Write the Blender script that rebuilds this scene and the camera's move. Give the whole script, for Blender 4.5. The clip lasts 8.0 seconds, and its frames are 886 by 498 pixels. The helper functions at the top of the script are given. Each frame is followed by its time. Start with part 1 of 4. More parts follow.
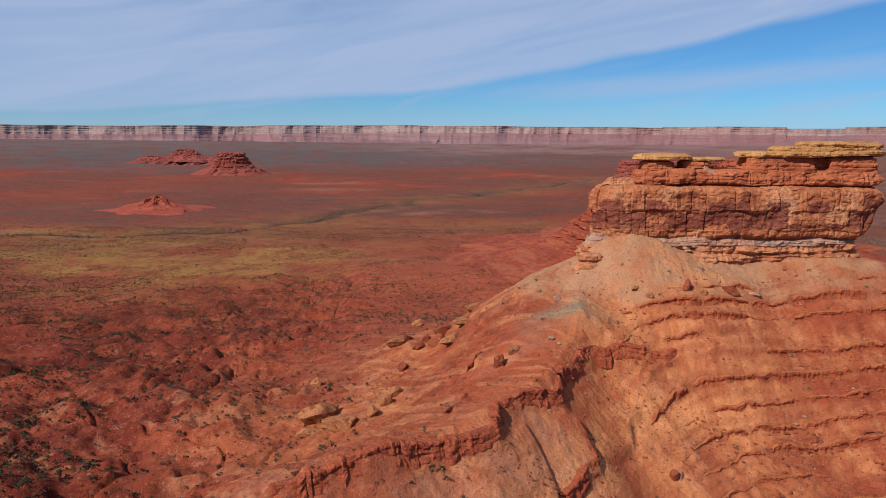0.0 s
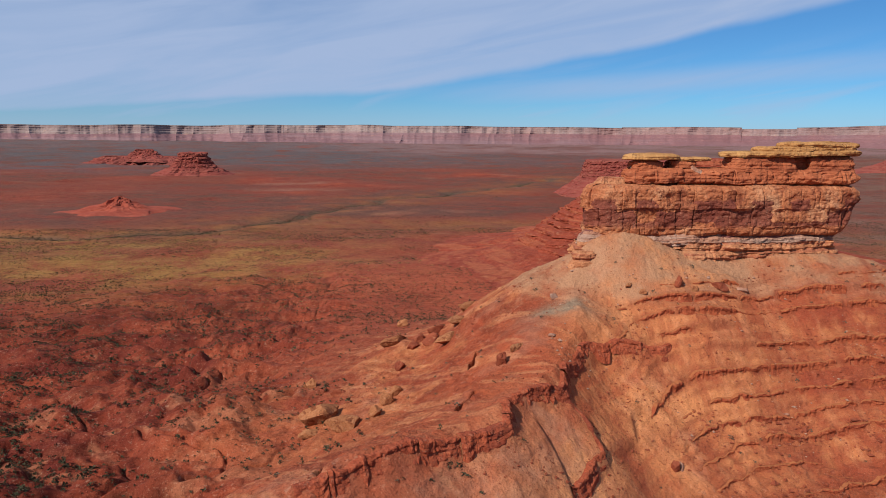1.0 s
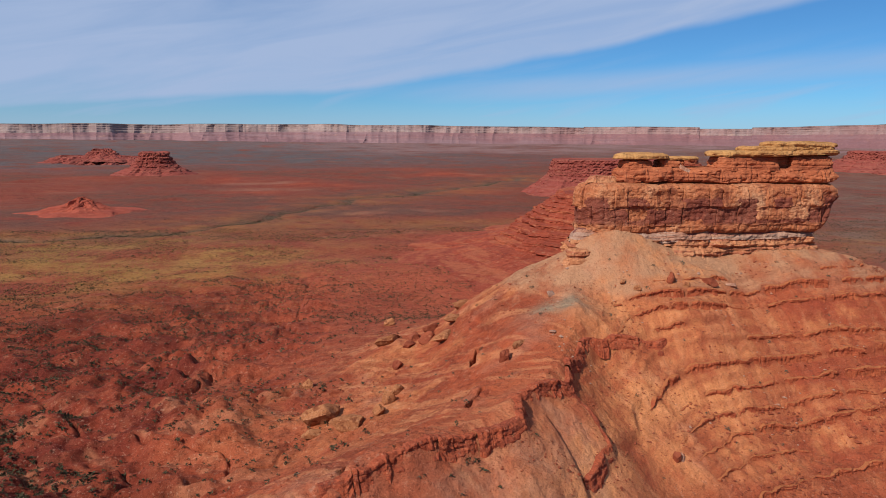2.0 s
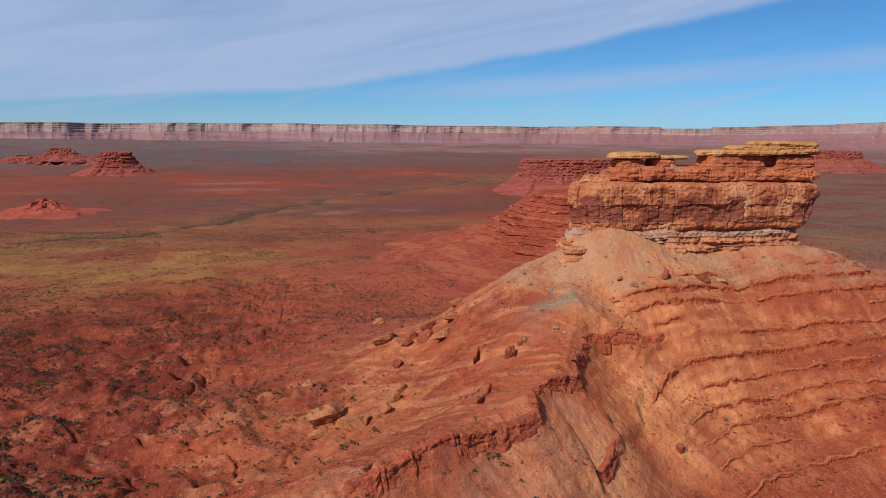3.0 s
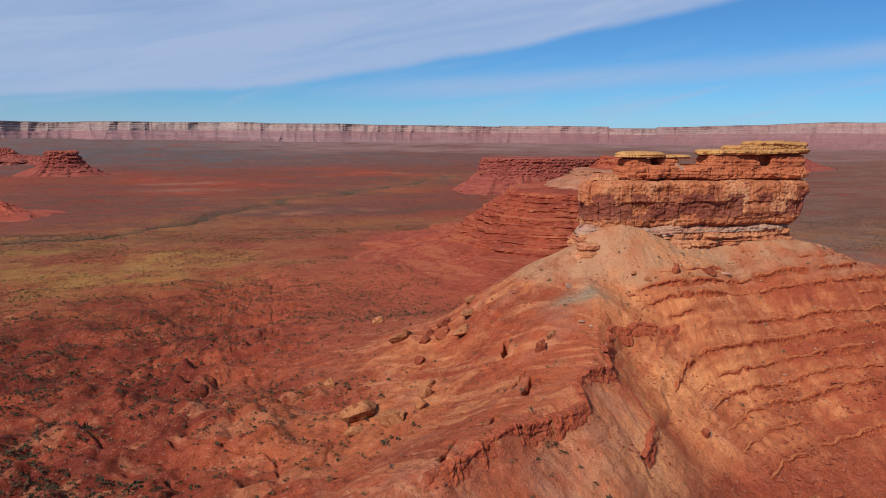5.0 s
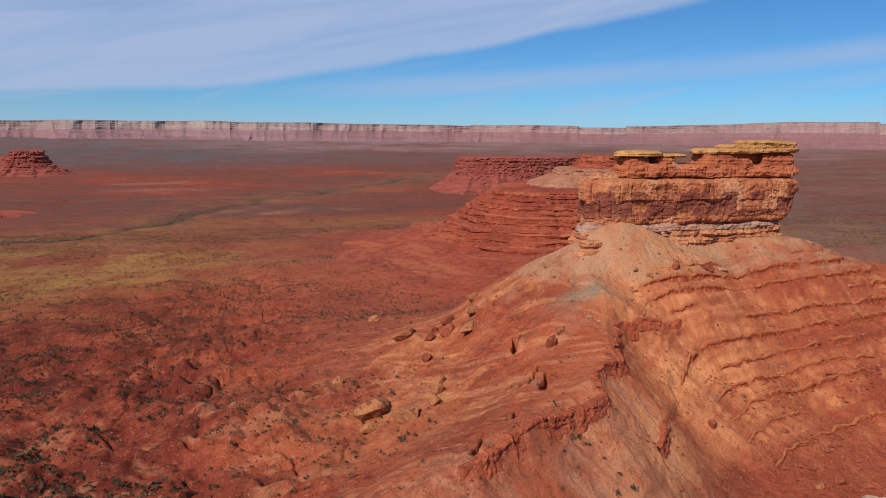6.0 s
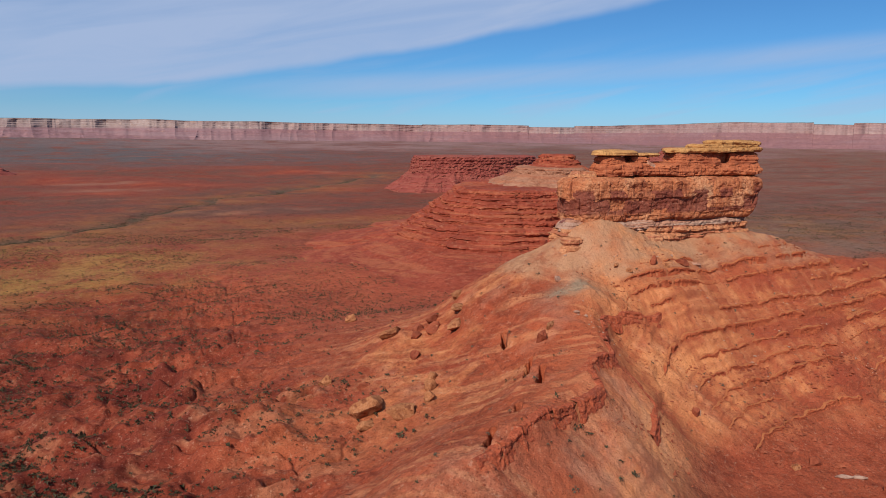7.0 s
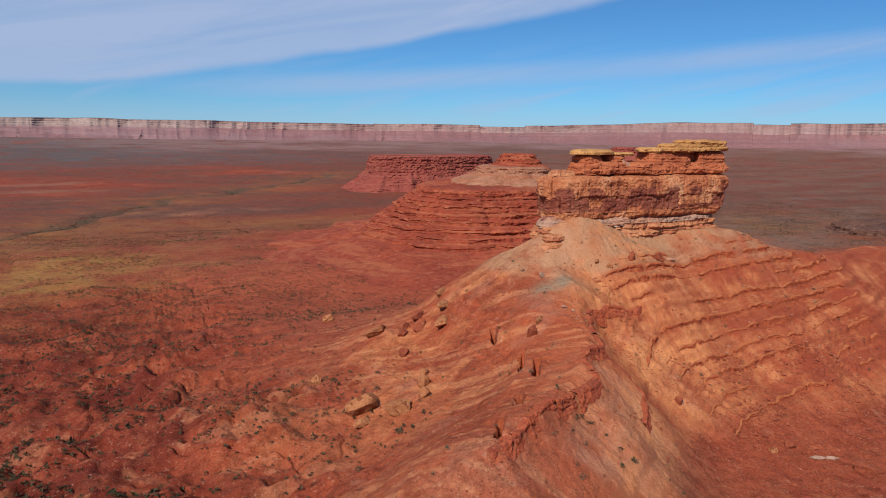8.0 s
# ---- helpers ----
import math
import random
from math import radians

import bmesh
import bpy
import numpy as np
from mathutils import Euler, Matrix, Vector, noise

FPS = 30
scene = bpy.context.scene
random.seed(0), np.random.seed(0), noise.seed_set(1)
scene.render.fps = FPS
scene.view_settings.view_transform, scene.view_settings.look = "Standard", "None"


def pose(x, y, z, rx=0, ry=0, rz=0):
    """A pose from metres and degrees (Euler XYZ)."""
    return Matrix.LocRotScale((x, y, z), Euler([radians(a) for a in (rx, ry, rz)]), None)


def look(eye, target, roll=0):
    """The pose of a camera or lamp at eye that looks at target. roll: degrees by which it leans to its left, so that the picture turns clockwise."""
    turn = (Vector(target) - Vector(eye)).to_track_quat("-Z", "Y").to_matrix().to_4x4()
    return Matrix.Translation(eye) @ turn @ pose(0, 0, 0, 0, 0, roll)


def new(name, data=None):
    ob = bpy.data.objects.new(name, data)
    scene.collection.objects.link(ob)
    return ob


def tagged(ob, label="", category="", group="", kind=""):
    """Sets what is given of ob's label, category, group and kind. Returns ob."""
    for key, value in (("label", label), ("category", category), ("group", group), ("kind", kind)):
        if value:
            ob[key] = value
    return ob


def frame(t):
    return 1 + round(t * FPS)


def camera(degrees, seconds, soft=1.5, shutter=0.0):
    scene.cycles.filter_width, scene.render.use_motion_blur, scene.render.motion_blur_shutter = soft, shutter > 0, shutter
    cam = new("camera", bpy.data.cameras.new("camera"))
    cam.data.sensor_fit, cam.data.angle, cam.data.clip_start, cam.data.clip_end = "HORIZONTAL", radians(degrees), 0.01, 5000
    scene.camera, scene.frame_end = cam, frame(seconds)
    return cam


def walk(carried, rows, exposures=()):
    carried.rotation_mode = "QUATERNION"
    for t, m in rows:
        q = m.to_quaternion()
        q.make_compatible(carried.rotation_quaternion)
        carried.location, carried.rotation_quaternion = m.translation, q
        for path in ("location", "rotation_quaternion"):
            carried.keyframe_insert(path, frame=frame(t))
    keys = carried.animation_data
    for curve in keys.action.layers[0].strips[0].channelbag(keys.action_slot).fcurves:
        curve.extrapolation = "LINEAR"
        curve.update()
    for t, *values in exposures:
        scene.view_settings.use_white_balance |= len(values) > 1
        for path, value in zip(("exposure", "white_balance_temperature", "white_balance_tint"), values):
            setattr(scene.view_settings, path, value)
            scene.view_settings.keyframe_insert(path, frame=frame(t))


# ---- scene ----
cam = camera(66.8, 8.0, soft=0.7)
METRES, EYE, TILT, LEAN, TURN = 64.0, 65.0, -9.0, -0.5, 0.0
ROWS = [
    (0.0, 0.0, 0.0, 0.0, 0.0, 0.0, -0.0),
    (0.5, -0.0533, -0.0068, -0.0004, -1.49, -0.01, 0.22),
    (1.0, -0.114, -0.0127, -0.0006, -3.15, -0.03, 0.48),
    (1.5, -0.1716, -0.0169, -0.0007, -4.72, -0.07, 0.72),
    (3.0, -0.3502, -0.0213, -0.001, -9.17, -0.23, 1.39),
    (3.5, -0.4118, -0.0214, -0.0005, -10.59, -0.27, 1.6),
    (4.0, -0.4746, -0.0207, 0.0001, -11.84, -0.32, 1.78),
    (4.5, -0.5376, -0.0188, 0.0008, -12.63, -0.36, 1.9),
    (6.0, -0.7303, -0.0073, 0.003, -15.85, -0.58, 2.38),
    (6.5, -0.7963, -0.0021, 0.0043, -17.84, -0.7, 2.65),
    (7.0, -0.863, 0.0042, 0.0057, -20.02, -0.84, 2.95),
    (7.5, -0.9304, 0.0117, 0.0069, -22.17, -0.97, 3.23),
    (8.0, -0.997, 0.021, 0.0087, -24.15, -1.12, 3.5),
]
walk(cam, [(t, pose(0, 0, EYE, TILT, LEAN, TURN) @ pose(METRES * x, METRES * y, METRES * z, 90 + pitch, roll, yaw)) for t, x, y, z, yaw, pitch, roll in ROWS])

# ---- world, sun, exposure ----
SUN_FROM = Vector((-0.565, -0.505, 0.65)).normalized()
world = bpy.data.worlds.new("sky")
scene.world = world
world.use_nodes = True
scene.view_settings.exposure = 0.15


def build_sky():
    nt = world.node_tree
    nt.nodes.clear()
    N, L = nt.nodes.new, nt.links.new

    def m(op, a, b=None, c=None):
        n = N("ShaderNodeMath")
        n.operation = op
        for i, v in enumerate((a, b, c)):
            if v is None:
                continue
            if isinstance(v, (int, float)):
                n.inputs[i].default_value = v
            else:
                L(v, n.inputs[i])
        return n.outputs[0]

    def ramp(v, lo, hi):
        n = N("ShaderNodeMapRange")
        n.interpolation_type = "SMOOTHSTEP"
        L(v, n.inputs[0])
        n.inputs[1].default_value, n.inputs[2].default_value = lo, hi
        return n.outputs[0]

    def streak(sx, sy, scale, detail, seed, dist=0.0):
        c = N("ShaderNodeCombineXYZ")
        L(m("MULTIPLY", az, sx), c.inputs[0])
        L(m("MULTIPLY", m("SUBTRACT", el, m("MULTIPLY", az, 0.20)), sy), c.inputs[1])
        c.inputs[2].default_value = seed
        t = N("ShaderNodeTexNoise")
        t.inputs["Scale"].default_value = scale
        t.inputs["Detail"].default_value = detail
        t.inputs["Roughness"].default_value = 0.55
        t.inputs["Distortion"].default_value = dist
        L(c.outputs[0], t.inputs["Vector"])
        return t.outputs["Fac"]

    sky = N("ShaderNodeTexSky")
    sky.sky_type = "NISHITA"
    sky.sun_disc = False
    sky.sun_elevation = math.asin(SUN_FROM.z)
    sky.sun_rotation = math.atan2(SUN_FROM.x, SUN_FROM.y)
    sky.altitude = 1500
    sky.air_density, sky.dust_density, sky.ozone_density = 1.0, 0.35, 2.2
    tc = N("ShaderNodeTexCoord")
    sep = N("ShaderNodeSeparateXYZ")
    L(tc.outputs["Generated"], sep.inputs[0])
    az = m("ARCTAN2", sep.outputs[0], sep.outputs[1])
    el = m("ARCSINE", sep.outputs[2])
    # the edge of the cirrus sheet climbs to the east; blue sky lies under it
    wob = m("MULTIPLY", m("SUBTRACT", streak(5, 5, 1.0, 4, 3.0), 0.5), 0.022)
    edge = m("ADD", m("ADD", m("MULTIPLY_ADD", az, 0.075, 0.071), m("MULTIPLY", m("MAXIMUM", az, 0.0), 0.105)), wob)
    over = m("SUBTRACT", el, edge)
    sheet = ramp(over, -0.003, 0.012)
    fray = m("MULTIPLY_ADD", streak(2.2, 16, 1.6, 6, 7.0, 0.6), 0.9, 0.36)
    sheet = m("MULTIPLY", sheet, m("MINIMUM", m("MULTIPLY", fray, 1.0), 0.92))
    veil = m("MULTIPLY", ramp(streak(1.6, 15, 2.2, 6, 1.0, 0.4), 0.40, 0.75), ramp(el, 0.16, 0.05))
    veil = m("MULTIPLY", veil, 0.5)
    band = m("SUBTRACT", el, m("MULTIPLY_ADD", az, 0.062, 0.058))
    wisp = m("MULTIPLY", m("MULTIPLY", ramp(band, -0.022, 0.004), ramp(band, 0.03, 0.006)), m("MULTIPLY", ramp(az, -0.05, 0.25), m("MULTIPLY", streak(1.3, 18, 1.8, 6, 5.0, 0.5), 0.95)))
    veil = m("MAXIMUM", veil, wisp)
    west = m("MULTIPLY", ramp(az, 0.05, -0.35), 0.3)
    low = m("MULTIPLY", ramp(el, 0.075, 0.0), 0.55)
    cover = m("MULTIPLY", m("MINIMUM", m("MAXIMUM", m("MAXIMUM", m("MAXIMUM", sheet, veil), west), low), 1.0), m("MULTIPLY_ADD", ramp(el, 0.22, 0.42), -0.3, 1.0))
    mix = N("ShaderNodeMix")
    mix.data_type = "RGBA"
    L(cover, mix.inputs[0])
    tint = N("ShaderNodeMix")
    tint.data_type = "RGBA"
    tint.blend_type = "MULTIPLY"
    tint.inputs[0].default_value = 1.0
    L(sky.outputs[0], tint.inputs[6])
    tint.inputs[7].default_value = SKY_TINT
    L(tint.outputs[2], mix.inputs[6])
    mix.inputs[7].default_value = CLOUD
    bg = N("ShaderNodeBackground")
    bg.inputs[1].default_value = 0.087
    L(mix.outputs[2], bg.inputs[0])
    out = N("ShaderNodeOutputWorld")
    L(bg.outputs[0], out.inputs[0])


SKY_TINT = (0.34, 0.67, 0.96, 1)
CLOUD = (4.0, 5.05, 7.3, 1)
build_sky()
sun_data = bpy.data.lights.new("sun", "SUN")
sun_data.energy, sun_data.angle, sun_data.color = 4.45, radians(0.53), (1.0, 0.95, 0.88)
sun = new("sun", sun_data)
sun.matrix_world = look(SUN_FROM * 300, (0, 0, 0))


# ---- materials ----
def rock(name, stops, scale=1.0, bump=0.5, bands=None, stain=None, fine=2.2, rough=0.95, mask=None, soil_top=None, speckle=0.0, patchy=0.0, calm=None, blocks=None, grit=0.0):
    """Weathered ground or rock: colour stops over broad noise, horizontal bedding tints, dark stains, fine bump."""
    mat = bpy.data.materials.new(name)
    mat.use_nodes = True
    nt = mat.node_tree
    N, L = nt.nodes.new, nt.links.new
    bsdf = nt.nodes["Principled BSDF"]
    bsdf.inputs["Roughness"].default_value = rough
    bsdf.inputs["Specular IOR Level"].default_value = 0.12
    geo = N("ShaderNodeNewGeometry")

    def noise_of(s, detail=5, stretch=(1, 1, 1), rough=0.6):
        mp = N("ShaderNodeMapping")
        mp.inputs["Scale"].default_value = stretch
        L(geo.outputs["Position"], mp.inputs["Vector"])
        t = N("ShaderNodeTexNoise")
        t.inputs["Scale"].default_value = s
        t.inputs["Detail"].default_value = detail
        t.inputs["Roughness"].default_value = rough
        L(mp.outputs[0], t.inputs["Vector"])
        return t.outputs["Fac"]

    def blend(fac, a, b, mode="MIX"):
        x = N("ShaderNodeMix")
        x.data_type, x.blend_type = "RGBA", mode
        for i, v in ((0, fac), (6, a), (7, b)):
            if isinstance(v, (tuple, list)):
                x.inputs[i].default_value = (*v, 1)
            elif isinstance(v, (int, float)):
                x.inputs[i].default_value = v
            else:
                L(v, x.inputs[i])
        return x.outputs[2]

    def smooth(v, lo, hi, top=1.0):
        x = N("ShaderNodeMapRange")
        x.interpolation_type = "SMOOTHSTEP"
        L(v, x.inputs[0])
        x.inputs[1].default_value, x.inputs[2].default_value, x.inputs[4].default_value = lo, hi, top
        return x.outputs[0]

    ramp = N("ShaderNodeValToRGB")
    els = ramp.color_ramp.elements
    for i, (p, c) in enumerate(stops):
        e = els[i] if i < 2 else els.new(p)
        e.position, e.color = p, (*c, 1)
    L(noise_of(0.06 * scale, 6), ramp.inputs[0])
    col = ramp.outputs[0]
    # mid-size mottling
    col = blend(smooth(noise_of(0.5 * scale, 6), 0.42, 0.72, 0.55), col, blend(1.0, col, (0.62, 0.52, 0.48), "MULTIPLY"))
    col = blend(smooth(noise_of(0.33 * scale, 5, (1, 1, 2)), 0.55, 0.8, 0.5), col, blend(0.5, col, (0.72, 0.42, 0.24)))
    if bands:
        lo, hi, colour, freq, amount = bands
        col = blend(smooth(noise_of(freq, 4, (0.03, 0.03, 1)), lo, hi, amount), col, colour)
    if stain:
        colour, amount, stretch, s, lo, hi = stain
        col = blend(smooth(noise_of(s, 6, stretch), lo, hi, amount), col, colour)
    if blocks:
        # varnished joint blocks between two levels
        colour, amount, zlo, zhi = blocks
        warp = N("ShaderNodeVectorMath")
        warp.operation = "MULTIPLY_ADD"
        wn = N("ShaderNodeTexNoise")
        wn.inputs["Scale"].default_value = 0.8
        wn.inputs["Detail"].default_value = 5
        L(geo.outputs["Position"], wn.inputs["Vector"])
        L(wn.outputs["Color"], warp.inputs[0])
        warp.inputs[1].default_value = (3.4, 3.4, 2.0)
        L(geo.outputs["Position"], warp.inputs[2])
        sep = N("ShaderNodeSeparateXYZ")
        L(warp.outputs[0], sep.inputs[0])
        cells = N("ShaderNodeCombineXYZ")
        for i, (axis, size) in enumerate(((0, 4.6), (2, 2.7))):
            k = N("ShaderNodeMath")
            k.operation = "DIVIDE"
            L(sep.outputs[axis], k.inputs[0])
            k.inputs[1].default_value = size
            q = N("ShaderNodeMath")
            q.operation = "FLOOR"
            L(k.outputs[0], q.inputs[0])
            L(q.outputs[0], cells.inputs[i])
        chance = N("ShaderNodeTexWhiteNoise")
        chance.noise_dimensions = "2D"
        L(cells.outputs[0], chance.inputs["Vector"])
        fac = smooth(chance.outputs["Value"], 0.15, 0.45, amount)
        for edge in ((zlo, zlo + 1.2), (zhi, zhi - 0.8)):
            k = N("ShaderNodeMath")
            k.operation = "MULTIPLY"
            L(fac, k.inputs[0])
            L(smooth(sep.outputs[2], *edge), k.inputs[1])
            fac = k.outputs[0]
        k = N("ShaderNodeMath")
        k.operation = "MULTIPLY"
        L(fac, k.inputs[0])
        L(smooth(noise_of(0.9, 6, (1, 1, 0.6)), 0.2, 0.42), k.inputs[1])
        col = blend(k.outputs[0], col, colour)
    for attr, colour, amount, s in mask or ():
        a = N("ShaderNodeAttribute")
        a.attribute_name = attr
        brk = N("ShaderNodeMath")
        brk.operation = "MULTIPLY"
        L(a.outputs["Fac"], brk.inputs[0])
        L(smooth(noise_of(s, 6), 0.25, 0.62), brk.inputs[1])
        top = N("ShaderNodeMath")
        top.operation = "MULTIPLY"
        L(brk.outputs[0], top.inputs[0])
        top.inputs[1].default_value = amount
        col = blend(top.outputs[0], col, colour)
    plain = col
    if patchy:
        col = blend(smooth(noise_of(0.32, 6, rough=0.7), 0.52, 0.58, patchy), col, blend(1.0, col, (0.55, 0.50, 0.50), "MULTIPLY"))
        col = blend(smooth(noise_of(0.085, 7, rough=0.72), 0.52, 0.58, patchy * 0.8), col, blend(1.0, col, (0.62, 0.56, 0.55), "MULTIPLY"))
        col = blend(smooth(noise_of(0.11, 7, (1, 1.6, 1), rough=0.7), 0.55, 0.62, patchy * 0.6), col, blend(0.35, col, (0.50, 0.22, 0.11)))
    if soil_top:
        sep = N("ShaderNodeSeparateXYZ")
        L(geo.outputs["Normal"], sep.inputs[0])
        col = blend(smooth(sep.outputs[2], 0.55, 0.85, 0.95), col, soil_top)
    if speckle:
        col = blend(smooth(noise_of(fine * 1.3, 4, rough=0.6), 0.58, 0.63, speckle), col, blend(1.0, col, (0.34, 0.30, 0.30), "MULTIPLY"))
        col = blend(smooth(noise_of(fine * 0.9, 4, (1, 1, 1.3), rough=0.6), 0.60, 0.66, speckle * 0.7), col, blend(0.6, col, (0.55, 0.36, 0.25)))
        col = blend(smooth(noise_of(fine * 0.28, 6, rough=0.7), 0.48, 0.62, 0.55), col, blend(1.0, col, (0.66, 0.52, 0.48), "MULTIPLY"))
    if calm:
        # smooth soil where the named layer lies
        a = N("ShaderNodeAttribute")
        a.attribute_name = calm
        col = blend(smooth(a.outputs["Fac"], 0.0, 1.0, 0.72), col, plain)
    # grain
    col = blend(smooth(noise_of(fine * 2.4, 6, rough=0.75), 0.3, 0.75, 0.5), blend(1.0, col, (1.18, 1.15, 1.1), "MULTIPLY"), blend(1.0, col, (0.55, 0.5, 0.48), "MULTIPLY"))
    if grit:
        # stones and pebbles, dark and pale
        col = blend(smooth(noise_of(3.6, 3, rough=0.65), 0.60, 0.66, grit), col, blend(1.0, col, (0.40, 0.34, 0.33), "MULTIPLY"))
        col = blend(smooth(noise_of(4.4, 3, (1, 1, 1.4), rough=0.65), 0.62, 0.68, grit * 0.8), col, blend(0.5, col, (0.70, 0.42, 0.28)))
    L(col, bsdf.inputs["Base Color"])
    b = N("ShaderNodeBump")
    b.inputs["Strength"].default_value = bump
    b.inputs["Distance"].default_value = 0.5
    L(noise_of(fine, 9, rough=0.7), b.inputs["Height"])
    L(b.outputs[0], bsdf.inputs["Normal"])
    return mat


M_GROUND = rock("desert_ground", ((0.25, (0.165, 0.030, 0.0165)), (0.5, (0.245, 0.047, 0.023)), (0.75, (0.33, 0.079, 0.037))), 0.5, 1.0, fine=1.3, speckle=0.5, patchy=0.38, calm="slope", grit=0.6,
                mask=(("warm", (0.40, 0.10, 0.045), 0.5, 0.05), ("talus", (0.60, 0.238, 0.094), 0.95, 0.08), ("redbed", (0.36, 0.078, 0.033), 0.9, 0.12), ("rill", (0.34, 0.085, 0.036), 0.6, 0.3), ("dust_lift", (0.62, 0.27, 0.125), 0.45, 0.3), ("deepred", (0.265, 0.05, 0.025), 0.95, 0.12), ("pale", (0.40, 0.208, 0.115), 0.95, 0.15), ("redpatch", (0.20, 0.044, 0.028), 0.6, 0.01), ("palepatch", (0.32, 0.18, 0.12), 0.5, 0.02), ("rockface_shade", (0.27, 0.062, 0.03), 0.85, 0.3), ("bleached", (0.47, 0.255, 0.165), 0.7, 0.25),
                      ("grass", (0.33, 0.165, 0.048), 0.95, 0.05), ("scrub", (0.118, 0.050, 0.035), 0.95, 0.03), ("darksoil", (0.115, 0.0185, 0.0125), 0.95, 0.12), ("tan", (0.40, 0.155, 0.08), 0.6, 0.3), ("dun", (0.165, 0.10, 0.072), 0.8, 0.04), ("redsand", (0.36, 0.078, 0.038), 0.8, 0.02), ("sagepatch", (0.225, 0.18, 0.125), 0.85, 0.2), ("grey", (0.088, 0.085, 0.088), 0.95, 0.012), ("apron_haze", (0.25, 0.145, 0.138), 0.9, 0.006), ("wash", (0.10, 0.07, 0.048), 0.95, 0.05)))
M_CLIFF = rock("cliff_sandstone", ((0.3, (0.33, 0.096, 0.044)), (0.54, (0.45, 0.17, 0.078)), (0.75, (0.56, 0.30, 0.165))), 2.4, 0.9,
               stain=((0.16, 0.042, 0.026), 0.6, (1, 1, 0.5), 0.5, 0.56, 0.64), fine=1.6, speckle=0.4, blocks=((0.17, 0.046, 0.034), 0.85, 47.0, 54.2))
M_UPPER = rock("thin_bedded_sandstone", ((0.3, (0.29, 0.076, 0.036)), (0.6, (0.42, 0.132, 0.058)), (0.8, (0.52, 0.22, 0.105))), 2.0, 0.7,
               bands=(0.5, 0.62, (0.22, 0.06, 0.03), 0.9, 0.7), fine=1.6)
M_WHITE = rock("bleached_mudstone", ((0.3, (0.34, 0.20, 0.145)), (0.7, (0.43, 0.275, 0.205))), 2.0, 0.8, bands=(0.5, 0.6, (0.36, 0.15, 0.085), 1.2, 0.6), fine=1.6, speckle=0.4)
M_LEDGE = rock("banded_ledge_rock", ((0.3, (0.42, 0.165, 0.075)), (0.7, (0.52, 0.245, 0.125))), 2.0, 0.8, bands=(0.48, 0.58, (0.32, 0.10, 0.055), 1.6, 0.75), fine=1.6, speckle=0.5)
M_CAP = rock("tan_capstone", ((0.3, (0.36, 0.17, 0.06)), (0.7, (0.47, 0.25, 0.095))), 2.0, 0.6, stain=((0.2, 0.09, 0.04), 0.6, (1, 1, 2), 0.5, 0.55, 0.7), fine=1.6)
# plateau rock with distance haze mixed into its base colours as mauve and grey
M_FAR = rock("hazed_plateau_rock", ((0.3, (0.175, 0.094, 0.104)), (0.7, (0.245, 0.135, 0.142))), 0.08, 0.9, bands=(0.5, 0.65, (0.25, 0.17, 0.175), 0.035, 0.5), fine=0.05, mask=(("rosy", (0.225, 0.10, 0.098), 0.6, 0.004),))
M_FARTOP = rock("hazed_rim_rock", ((0.3, (0.23, 0.165, 0.155)), (0.7, (0.34, 0.265, 0.245))), 0.08, 0.9, bands=(0.46, 0.58, (0.20, 0.125, 0.13), 0.06, 0.4), fine=0.05, mask=(("rosy", (0.26, 0.135, 0.128), 0.6, 0.004),))
M_BOULDER = rock("boulder_sandstone", ((0.3, (0.33, 0.125, 0.055)), (0.7, (0.47, 0.20, 0.09))), 3.0, 1.0, fine=2.5, speckle=0.6, stain=((0.20, 0.06, 0.03), 0.6, (1, 1, 1), 0.7, 0.52, 0.62))
M_DARKROCK = rock("dark_red_rubble", ((0.3, (0.19, 0.045, 0.025)), (0.7, (0.33, 0.09, 0.045))), 3.0, 0.8, fine=2.5)
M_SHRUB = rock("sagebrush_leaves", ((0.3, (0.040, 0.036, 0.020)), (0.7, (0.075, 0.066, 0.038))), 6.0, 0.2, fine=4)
M_TUFT = rock("dry_grass", ((0.3, (0.26, 0.18, 0.055)), (0.7, (0.38, 0.26, 0.08))), 6.0, 0.2, fine=4)
M_RIM = rock("juniper_rim", ((0.3, (0.05, 0.05, 0.035)), (0.7, (0.09, 0.08, 0.05))), 0.3, 0.2, fine=0.5)
M_SEAM = rock("maroon_mudstone_shade", ((0.3, (0.14, 0.05, 0.045)), (0.7, (0.22, 0.085, 0.07))), 2.0, 0.6, fine=1.6)
M_TALUSRED = rock("red_rubble_slope", ((0.3, (0.22, 0.044, 0.028)), (0.7, (0.36, 0.085, 0.05))), 1.0, 0.8, fine=0.6)
M_OUTCROP = rock("outcrop_sandstone", ((0.3, (0.28, 0.066, 0.03)), (0.6, (0.39, 0.10, 0.043)), (0.8, (0.46, 0.15, 0.062))), 3.0, 0.9, bands=(0.5, 0.6, (0.28, 0.06, 0.03), 1.5, 0.6), fine=1.8, soil_top=(0.36, 0.12, 0.048))
M_SPUR = rock("dark_red_ledge", ((0.3, (0.31, 0.068, 0.035)), (0.6, (0.41, 0.10, 0.046)), (0.8, (0.48, 0.15, 0.066))), 3.0, 1.0, bands=(0.5, 0.6, (0.22, 0.05, 0.03), 1.5, 0.5), fine=1.8, speckle=0.4)

